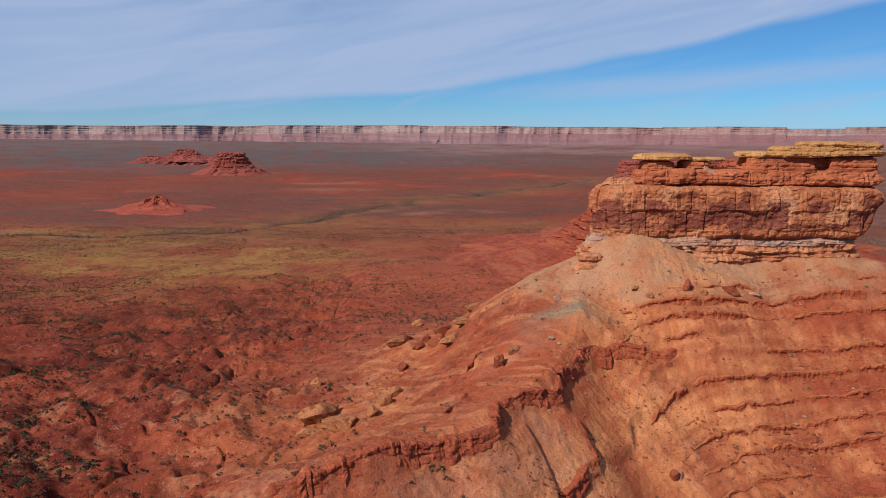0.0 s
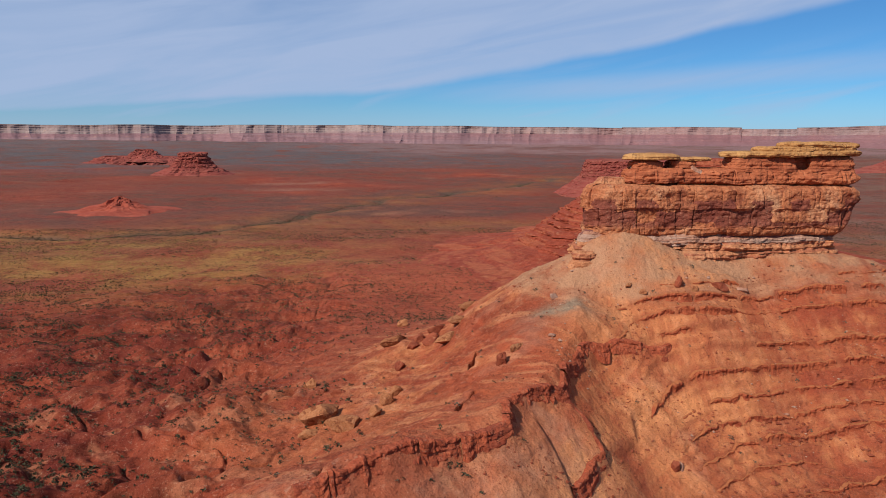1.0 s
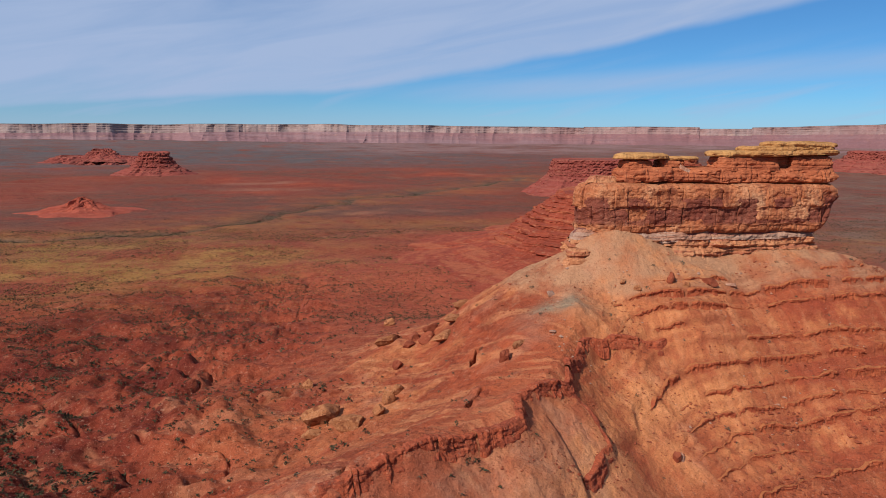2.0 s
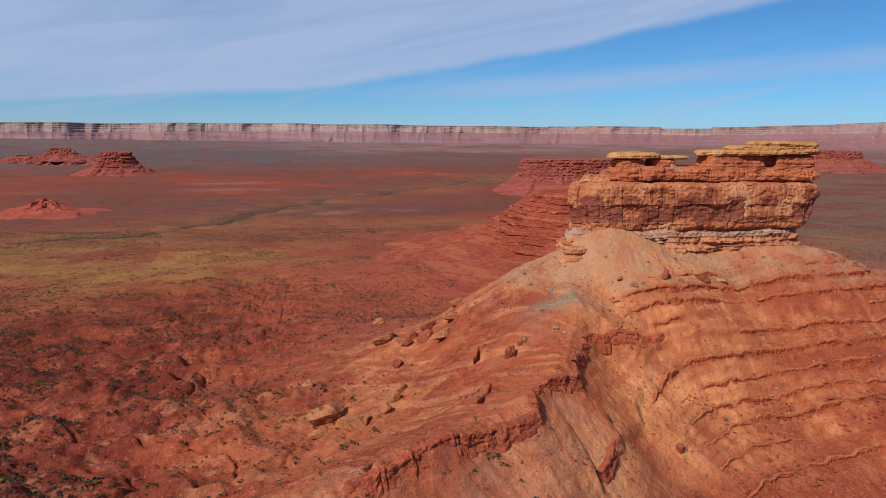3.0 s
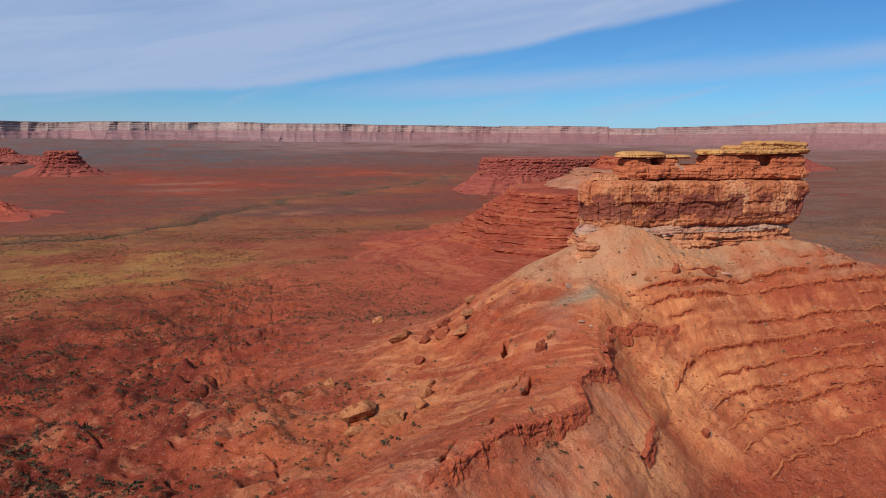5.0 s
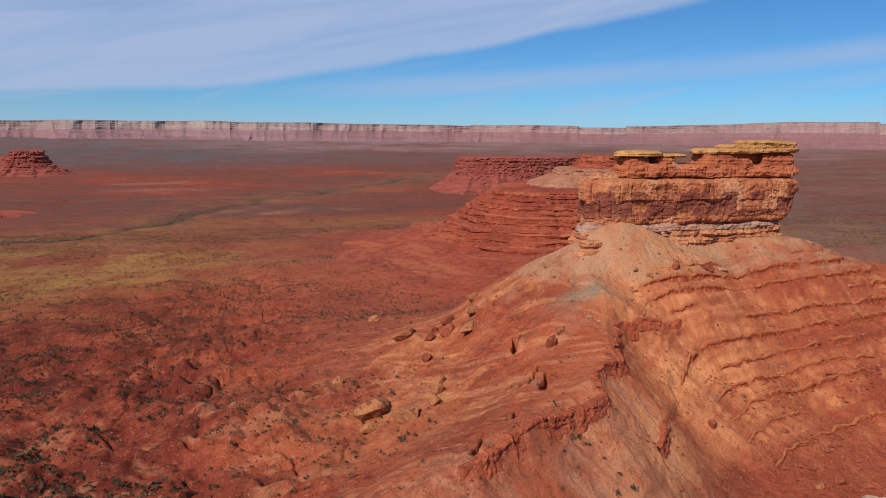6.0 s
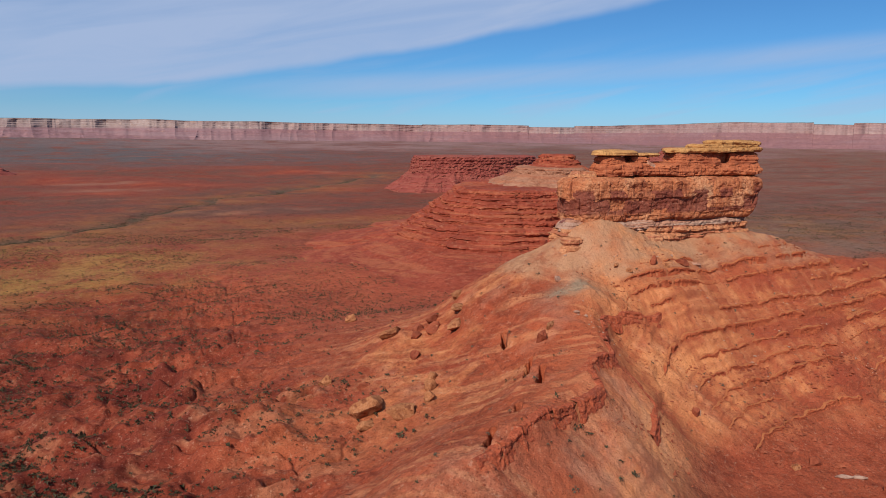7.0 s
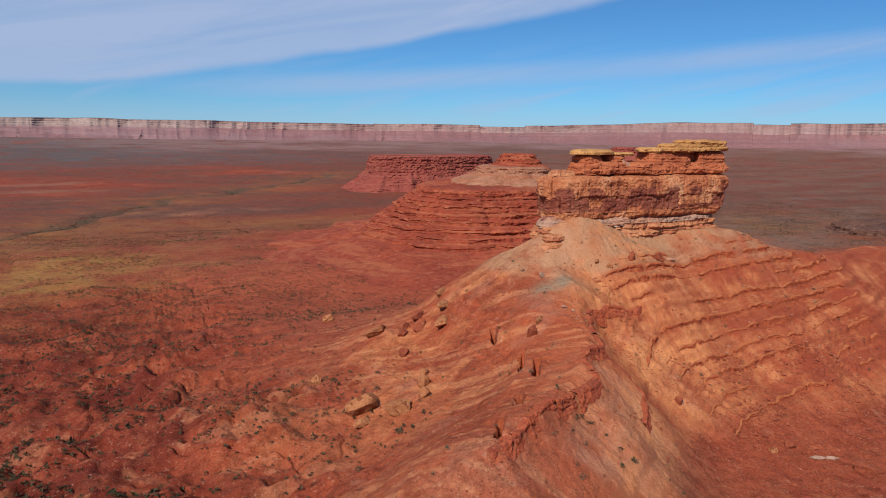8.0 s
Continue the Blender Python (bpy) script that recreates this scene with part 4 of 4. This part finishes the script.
def trace(level, x, y, length, step=0.5):
    """Follow one bed along the hillside, uphill to the left hand."""
    pts = []

    def bed(px, py):
        u, v = (px + 60) * 2, (py - 60) * 2
        i, j = int(u), int(v)
        u, v = u - i, v - j
        a, b = BED_MAP[j], BED_MAP[j + 1]
        return (a[i] * (1 - u) + a[i + 1] * u) * (1 - v) + (b[i] * (1 - u) + b[i + 1] * u) * v - level

    for _ in range(int(length / step)):
        for _ in range(2):
            h = bed(x, y)
            gx_, gy_ = (bed(x + 0.3, y) - h) / 0.3, (bed(x, y + 0.3) - h) / 0.3
            g2 = gx_ * gx_ + gy_ * gy_ + 1e-4
            k = max(-1.5, min(1.5, h)) / g2
            x, y = x - gx_ * k, y - gy_ * k
        g = math.sqrt(g2)
        pts.append((x, y, -gx_ / g, -gy_ / g))
        x, y = x + gy_ / g * step, y - gx_ / g * step
    return np.array(pts)


def thin_ledge(s, x, y, nx, ny, end, step_out, small, gap, jag, seed, label):
    """A thin bed flush with the soil above it, hollowed out below its lip."""
    soft = lambda v: np.convolve(np.pad(v, 3, "edge"), np.ones(7) / 7, "valid")
    up, down = soft(ground(x - 0.45 * nx, y - 0.45 * ny)[0]), soft(ground(x + 0.85 * nx, y + 0.85 * ny)[0])
    strong = sstep(up - down, 1.0, 1.7) * np.clip(end / 1.2, 0, 1)
    rows = []
    for o, f, lift in ((-1.6, 1.0, 0.1), (-0.45, 1.0, -0.06), (0.05, 0.97, -0.03), (0.26, 0.92, 0.0), (0.32, 0.84, 0.0), (0.33, 0.72, 0.0), (0.29, 0.62, 0.0), (0.2, 0.55, 0.0), (0.2, 0.4, 0.0), (0.28, 0.2, 0.0), (0.4, 0.02, 0.0), (0.65, -0.15, -0.2), (0.65, -0.3, -0.9)):
        front = np.clip(o / 0.25, 0, 1)
        p = o + front * (0.34 * step_out + 0.22 * small - 0.3 * gap + 0.2 * fbm(s / 0.6, f * 4, seed, 3))
        z = down + f * (up - down) + lift + 0.12 * small * (f > 0.5) + 0.1 * step_out * (f > 0.5) - 0.45 * (1 - strong)
        rows.append(np.column_stack([x + nx * p, y + ny * p, z]))
    ob = mesh_object("rock_ledge", np.vstack(rows), grid_faces(len(s), len(rows)), M_OUTCROP, smooth=False)
    return tagged(ob, label, "rock ledge", "ledges on the hillside", "structure")


def rock_ledge(path, high, reach, seed, label, rise=0.0, jag=0.5):
    """An outcrop of jointed rock along a stretch of path: flat bench, broken face, undercut foot."""
    s0 = np.arange(len(path)) * 0.5
    s = np.arange(0, s0[-1], 0.18)
    x, y, nx, ny = (np.interp(s, s0, path[:, i]) for i in range(4))
    nx, ny = (np.convolve(np.pad(v, 8, "edge"), np.ones(17) / 17, "valid") for v in (nx, ny))
    if high <= 1.4:
        x, y = (np.convolve(np.pad(v, 3, "edge"), np.ones(7) / 7, "valid") for v in (x, y))
    end = np.minimum(s, s[-1] - s)
    taper = 0.3 if high <= 1.4 else 0.75
    size = high * np.clip(taper + end / (1.2 * high), taper, 1) * (1 + 0.35 * vnoise(s / 3, 0.5, seed))
    width = 0.8 + 0.7 * high
    cell = s / width + 0.8 * vnoise(s / width, 1.5, seed)
    step_out = vnoise(np.floor(cell) + 0.5, 3.5, seed + 0.5)
    small = vnoise(np.floor(cell * 3.3) + 0.5, 8.5, seed + 0.5)
    gap = np.exp(-((cell - np.round(cell)) / 0.06) ** 2) * sstep(vnoise(np.round(cell) + 0.5, 5.5, seed + 0.5), -0.1, 0.5)
    zt = ground(x, y)[0]
    zt = np.convolve(np.pad(zt, 4, "edge"), np.ones(9) / 9, "valid") + rise
    if high <= 1.4:
        return thin_ledge(s, x, y, nx, ny, end, step_out, small, gap, jag, seed, label)
    rows = []
    thick = ((0.92, -0.06), (1.04, -0.2), (1.06, -0.33), (1.0, -0.36), (1.1, -0.42), (1.24, -0.58), (1.28, -0.72), (1.2, -0.76), (1.4, -0.9), (1.5, -1.0), (1.75, -1.2), (1.9, -1.9))
    for o, h in ((-2.4, -1.4), (-1.2, -0.25), (-0.5, -0.02), (0.1, 0.03), (0.4, 0.03), (0.65, 0.02), (0.82, 0.0)) + thick:
        front = np.clip((o - 0.1) / 0.6, 0, 1)
        p = o * reach * size + front * size * (jag * step_out + 0.5 * jag * small - 0.5 * jag * gap + 0.16 * fbm(s / 1.3, h * 2.2 + 0.3 * step_out, seed, 4))
        z = zt + h * size + size * (0.16 * step_out + 0.08 * small) * (h > -0.3) + 0.05 * size * fbm(s / 0.5, o * 2, seed + 4, 2)
        rows.append(np.column_stack([x + nx * p, y + ny * p, z]))
    ob = mesh_object("rock_ledge", np.vstack(rows), grid_faces(len(s), len(rows)), M_SPUR, smooth=False)
    return tagged(ob, label, "rock ledge", "ledges on the hillside", "structure")


def crest_path(points):
    """Even steps along a crest, with the way down on the right hand."""
    p = np.array(points, float)
    d = np.r_[0, np.cumsum(np.hypot(*np.diff(p, axis=0).T))]
    t = np.arange(0, d[-1], 0.5)
    x, y = np.interp(t, d, p[:, 0]), np.interp(t, d, p[:, 1])
    x, y = x + 0.7 * vnoise(t / 4, 0.5, 77), y + 0.7 * vnoise(t / 4, 3.5, 77)
    tx, ty = np.gradient(x), np.gradient(y)
    n = np.hypot(tx, ty)
    return np.column_stack([x, y, ty / n, -tx / n])


def ledge_line(level, x, y, length, high, reach, seed, keep=0.5, label="broken ledge of red sandstone on the hillside"):
    path = trace(level, x, y, length)
    rnd = random.Random(seed)
    i = 0
    while i < len(path) - 8:
        n = rnd.randint(9, 38)
        if rnd.random() < keep and i + n <= len(path) and path[i, 0] - 0.45 * (path[i, 1] - 110) > (22 if level > 26 else 35):
            rock_ledge(path[i:i + n], high * rnd.uniform(0.5, 1.25), reach, seed + i * 0.37, label)
        i += n + rnd.choice((-2, 0, 2, 5))


for line, drop in STEPS[1:2]:
    step_path = crest_path(line)
    rock_ledge(step_path, drop, 0.5, 301 + drop * 7 + line[0][0], "broken step of red sandstone below the spur", 0.15, 0.25)
spur_top = crest_path(SPUR_TOP)
at = 0
for i, n in enumerate((9, 12, 16, 14, 20, 11, 22, 13, 24, 16, 28, 20)):
    if at + n < len(spur_top):
        rock_ledge(spur_top[at:at + n], 2.2 - 0.06 * i, 0.5, 201 + 3.3 * i, "thick dark red sandstone ledge along the spur", 0.2, 0.2)
    at += n - 1
for level, x, y, length, keep in ((32.8, 20, 128, 104, 0.8), (30.2, 26, 122, 112, 0.95), (27.6, 30, 122, 112, 0.8), (25.0, 34, 120, 112, 0.8), (22.2, 36, 116, 106, 0.7), (19.0, 38, 112, 104, 0.95), (16.2, 40, 110, 100, 0.6),
                                  (13.6, 42, 106, 96, 0.8), (11.2, 44, 102, 90, 0.8), (8.6, 46, 100, 84, 0.7), (6.0, 48, 97, 70, 0.6)):
    ledge_line(level, x, y, length, 0.7, 0.9, int(level * 7), 0.85 * keep)

# ---- boulders ----
def boulder(name, x, y, size, mat, seed, turn=0.0, tilt=0.0, label="", sink=0.25, category="boulder", group="boulders on the slopes"):
    """One angular weathered block resting on the land."""
    rnd = random.Random(seed)
    bm = bmesh.new()
    bmesh.ops.create_icosphere(bm, subdivisions=3, radius=1.0)
    cuts = []
    for _ in range(12):
        v = Vector((rnd.uniform(-1, 1), rnd.uniform(-1, 1), rnd.uniform(-0.7, 1))).normalized()
        cuts.append((v, rnd.uniform(0.42, 0.78)))
    for v in bm.verts:
        for n, d in cuts:
            over = v.co.dot(n) - d
            if over > 0:
                v.co -= n * over
        v.co += v.co.normalized() * 0.10 * noise.fractal(v.co * 2.3 + Vector((seed, 0, 0)), 0.6, 2.0, 4)
        v.co = Vector((v.co.x * size[0] / 1.35, v.co.y * size[1] / 1.35, v.co.z * size[2] / 1.35))
    me = bpy.data.meshes.new(name)
    bm.to_mesh(me)
    bm.free()
    me.materials.append(mat)
    ob = new(name, me)
    ob.matrix_world = pose(x, y, height_at(x, y) + size[2] * (0.5 - sink), tilt, 0, turn)
    return tagged(ob, label, category, group)


TAN, DARK = M_BOULDER, M_DARKROCK
for i, (x, y, size, mat, turn, tilt, label) in enumerate((
        (-23.9, 127.2, (6.6, 4.2, 4.6), TAN, 35, 12, "large tilted tan sandstone boulder on red soil"),
        (-19.0, 120.6, (6.4, 3.2, 2.6), TAN, 10, -8, "long low tan boulder on red soil"),
        (-25.6, 122.6, (4.2, 2.4, 1.3), TAN, 20, 4, "flat tan slab beside the large boulder"),
        (-29.2, 148.2, (2.6, 2.2, 2.4), TAN, 40, 0, "small rounded tan boulder on red soil"),
        (-25.2, 143.9, (1.8, 1.5, 1.4), DARK, 0, 0, "small dark red boulder"),
        (-21.9, 140.5, (2.6, 1.6, 1.4), DARK, 15, 0, "small dark red boulder"),
        (-7.8, 216.4, (4.0, 3.2, 3.0), TAN, 20, 0, "round tan boulder on the plain"),
        (-9.8, 159.5, (6.0, 2.6, 2.6), TAN, 30, 10, "long tan boulder leaning on the slope"),
        (2.3, 146.4, (6.4, 2.6, 2.2), TAN, 34, 12, "long tan slab on the slope"),
        (-1.2, 153.0, (3.6, 2.6, 2.4), DARK, 60, 0, "dark red block on the slope"),
        (0.8, 157.5, (4.4, 2.2, 2.0), DARK, 35, 6, "dark red slab on the slope"),
        (5.6, 152.0, (4.8, 2.2, 1.8), TAN, 38, 8, "tan slab on the slope"),
        (-3.6, 157.0, (3.0, 2.2, 2.2), DARK, 60, 0, "dark red block on the slope"),
        (-5.6, 153.5, (3.4, 2.0, 1.6), DARK, 30, 0, "dark red block on the slope"),
        (8.0, 160.0, (6.0, 2.2, 1.8), TAN, 40, 8, "long tan slab on the slope"),
        (-8.2, 144.6, (2.0, 1.6, 2.0), DARK, 0, 0, "small dark red boulder"),
        (-10.6, 126.6, (2.4, 2.0, 2.6), TAN, 30, 0, "pale blocky outcrop on red soil"),
        (-9.2, 130.4, (2.4, 1.6, 2.0), TAN, 50, 0, "pale blocky outcrop on red soil"),
        (-12.8, 121.6, (2.0, 1.8, 2.2), TAN, 10, 0, "pale blocky outcrop on red soil"),
        (10.8, 119.0, (2.2, 2.0, 3.2), DARK, 20, 14, "upright dark red block on the slope"),
        (13.8, 121.2, (3.2, 1.2, 1.2), TAN, 38, 0, "thin tan slab on the slope"),
        (60.2, 137.0, (3.2, 2.4, 2.2), DARK, -10, 10, "dark red boulder on the pale talus"),
        (50.6, 136.2, (1.5, 1.3, 2.2), DARK, 0, 10, "upright dark red stone on the pale talus"),
        (53.8, 134.8, (1.9, 1.4, 1.2), TAN, 25, 0, "small tan stone on the pale talus"),
        (65.6, 138.4, (2.8, 1.3, 1.1), M_WHITE, -25, 0, "whitish slab on the pale talus"),
        (24.2, 136.5, (1.6, 1.3, 1.6), M_WHITE, 10, 0, "pale stone on the talus"),
        (42.8, 134.4, (1.8, 1.1, 1.0), TAN, -15, 0, "small tan stone on the pale talus"),
        (40.0, 136.4, (1.5, 1.1, 0.9), TAN, 0, 0, "small tan stone on the pale talus"),
        (31.2, 144.6, (1.7, 1.6, 1.8), DARK, 0, 0, "dark boulder under the cliff"),
        (40.2, 105.0, (1.0, 1.0, 1.4), M_WHITE, 0, 0, "pale stone on the red slope"),
        (38.8, 104.6, (1.3, 1.6, 2.0), DARK, 0, 0, "dark stone on the red slope"),
        (58.6, 92.2, (2.4, 2.0, 1.8), DARK, 0, 0, "dark boulder in the ravine"),
        (66.2, 80.9, (4.6, 2.0, 2.2), DARK, -30, 0, "dark wedge of rock in the ravine"),
        (60.2, 87.2, (3.2, 0.9, 0.8), M_WHITE, -12, 0, "long whitish slab in the ravine"),
        (63.4, 86.6, (2.8, 0.8, 0.7), M_WHITE, -20, 0, "long whitish slab in the ravine"),
        (55.5, 96.0, (1.6, 1.2, 1.1), DARK, 0, 0, "dark stone in the ravine"),
        (53.0, 92.0, (1.5, 1.2, 1.0), TAN, 0, 0, "tan stone in the ravine"))):
    boulder("boulder", x, y, size, mat, 100 + i, turn, tilt, label)


# ---- rubble, shrubs and grass ----
def scatter(name, places, sizes, template, mat, label, category, seed, flat=0.7, smooth=False):
    """Many small copies of one template in a single mesh, each turned and stretched."""
    rng = np.random.RandomState(seed)
    tv, tf = template
    n = len(places)
    x, y = places[:, 0], places[:, 1]
    z = ground(x, y)[0]
    turn = rng.uniform(0, 2 * np.pi, n)
    c, s = np.cos(turn)[:, None], np.sin(turn)[:, None]
    wide = sizes[:, None] * rng.uniform(0.75, 1.25, (n, 1))
    tall = sizes[:, None] * flat * rng.uniform(0.7, 1.3, (n, 1))
    wob = 1 + 0.35 * rng.uniform(-1, 1, (n, len(tv)))
    vx, vy, vz = tv[:, 0] * wob * wide, tv[:, 1] * wob * wide, tv[:, 2] * wob * tall
    verts = np.stack([x[:, None] + c * vx - s * vy, y[:, None] + s * vx + c * vy, z[:, None] + vz], -1).reshape(-1, 3)
    faces = (tf[None] + (np.arange(n) * len(tv))[:, None, None]).reshape(-1, tf.shape[1])
    return tagged(mesh_object(name, verts, faces, mat, smooth=smooth), label, category, kind="stuff")


def clump(leaves, seed):
    """Small leaf blades on a rounded bush, as triangles."""
    rng = np.random.RandomState(seed)
    v, f = [], []
    for i in range(leaves):
        a, h = rng.uniform(0, 2 * np.pi), rng.uniform(0.05, 0.95)
        r = 0.5 * math.sqrt(max(0.05, 1 - h * h)) * rng.uniform(0.5, 1.0)
        p = np.array([r * math.cos(a), r * math.sin(a), h * 0.75])
        d1, d2 = rng.normal(size=3), rng.normal(size=3)
        d1, d2 = 0.20 * d1 / np.linalg.norm(d1), 0.20 * d2 / np.linalg.norm(d2)
        v += [p - d1, p + d1 * 0.6 - d2, p + d2]
        f.append((3 * i, 3 * i + 1, 3 * i + 2))
    return np.array(v), np.array(f)


STONE = (np.array([(0.5, 0, 0.1), (0.1, 0.45, 0.15), (-0.5, 0.1, 0.1), (-0.1, -0.5, 0.1), (0.1, 0.05, 0.55), (0, 0, -0.4)]),
         np.array([(0, 1, 4), (1, 2, 4), (2, 3, 4), (3, 0, 4), (1, 0, 5), (2, 1, 5), (3, 2, 5), (0, 3, 5)]))
rng = np.random.RandomState(12)


def spots(n, x0, x1, y0, y1, want):
    p = np.column_stack([rng.uniform(x0, x1, n), rng.uniform(y0, y1, n)])
    return p[rng.uniform(0, 1, n) < want(p[:, 0], p[:, 1])]


def hilliness(x, y):
    z, flat = base_height(x, y)
    return sstep(z - flat, 3.0, 9.0)


clear = lambda x, y: 1 - ((x > 30) & (x < 100) & (y > 145) & (y < 161))
p = spots(26000, -30, 130, 75, 150, lambda x, y: clear(x, y) * hilliness(x, y) * (1 - 0.5 * sstep(smooth_land(x, y)[0], 31, 34)) * (1 + 0.8 * sstep(x, 50, 75)) * np.clip(0.25 + 1.1 * vnoise(x / 9, y / 9, 50) + 0.4 * vnoise(x / 3, y / 3, 53), 0.02, 1))
scatter("rubble", p, rng.gamma(1.6, 0.10, len(p)) + 0.10, STONE, M_DARKROCK, "small dark red stones strewn over the slopes", "rubble", 21)
p = spots(1600, 20, 110, 110, 147, lambda x, y: clear(x, y) * hilliness(x, y) * np.clip(0.2 + 0.9 * vnoise(x / 8, y / 8, 51), 0.03, 1))
scatter("rubble", p, rng.gamma(2.0, 0.14, len(p)) + 0.12, STONE, M_WHITE, "small pale stones strewn over the talus", "rubble", 22)
p = spots(6000, 46, 100, 72, 116, lambda x, y: np.clip(0.45 + 0.9 * vnoise(x / 6, y / 6, 52), 0.1, 1))
scatter("rubble", p, rng.gamma(1.5, 0.22, len(p)) + 0.14, STONE, M_DARKROCK, "dark red broken stones in the ravine", "rubble", 23)

p = spots(130000, -300, 60, 70, 340, lambda x, y: (1 - 0.93 * hilliness(x, y)) * (1 - sstep(x, 0, 20) * (y < 130)) * (0.22 + 0.78 * sstep(-x, 38, 85)) * np.clip(0.4 + 0.9 * vnoise(x / 22, y / 16, 60) + 0.6 * vnoise(x / 6, y / 6, 61), 0.04, 1))
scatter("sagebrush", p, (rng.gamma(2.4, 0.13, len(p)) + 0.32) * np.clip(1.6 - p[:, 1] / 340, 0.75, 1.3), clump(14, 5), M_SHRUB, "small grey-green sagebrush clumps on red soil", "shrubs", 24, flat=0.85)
p = spots(260, -30, 120, 76, 146, lambda x, y: clear(x, y) * hilliness(x, y) * 0.6)
scatter("sagebrush", p, rng.uniform(0.45, 1.0, len(p)), clump(22, 6), M_SAGE, "sparse grey-green sagebrush on the slopes", "shrubs", 25)
p = spots(70000, -600, 800, 180, 900, lambda x, y: (1 - hilliness(x, y)) * ((x < -60) | (y > 200) | (x > 150)) * np.clip(0.35 + 0.9 * vnoise(x / 60, y / 45, 62), 0.03, 1))
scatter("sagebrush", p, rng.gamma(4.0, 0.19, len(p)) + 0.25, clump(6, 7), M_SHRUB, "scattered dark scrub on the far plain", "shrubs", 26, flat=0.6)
p = spots(60000, -330, 60, 270, 520, lambda x, y: np.exp(-(((x + 165) / 110) ** 2 + ((y - 395) / 85) ** 2)) * np.clip(0.7 + vnoise(x / 20, y / 20, 63), 0, 1))
scatter("dry_grass", p, rng.uniform(0.5, 1.3, len(p)), clump(6, 8), M_TUFT, "yellow dry grass tufts on the plain", "grass", 27, flat=0.5)
p = spots(130000, -500, 350, 450, 1200, lambda x, y: np.exp(-(river(x, y) / 8) ** 2) * np.clip(0.9 + 0.9 * vnoise(x / 35, y / 35, 64), 0, 1))
scatter("river_scrub", p, rng.uniform(0.7, 1.9, len(p)), clump(12, 9), M_SHRUB, "dark bushes along the dry river bed", "shrubs", 28, flat=0.6)

for x0, x1, y0, y1, many, seed in ((-380, 120, 200, 540, 60000, 31), (180, 640, 220, 600, 32000, 32)):
    p = spots(many, x0, x1, y0, y1, lambda x, y: (1 - hilliness(x, y)) * np.clip(0.4 + 1.0 * vnoise(x / 30, y / 18, 66) + 0.4 * vnoise(x / 8, y / 8, 67), 0.05, 1))
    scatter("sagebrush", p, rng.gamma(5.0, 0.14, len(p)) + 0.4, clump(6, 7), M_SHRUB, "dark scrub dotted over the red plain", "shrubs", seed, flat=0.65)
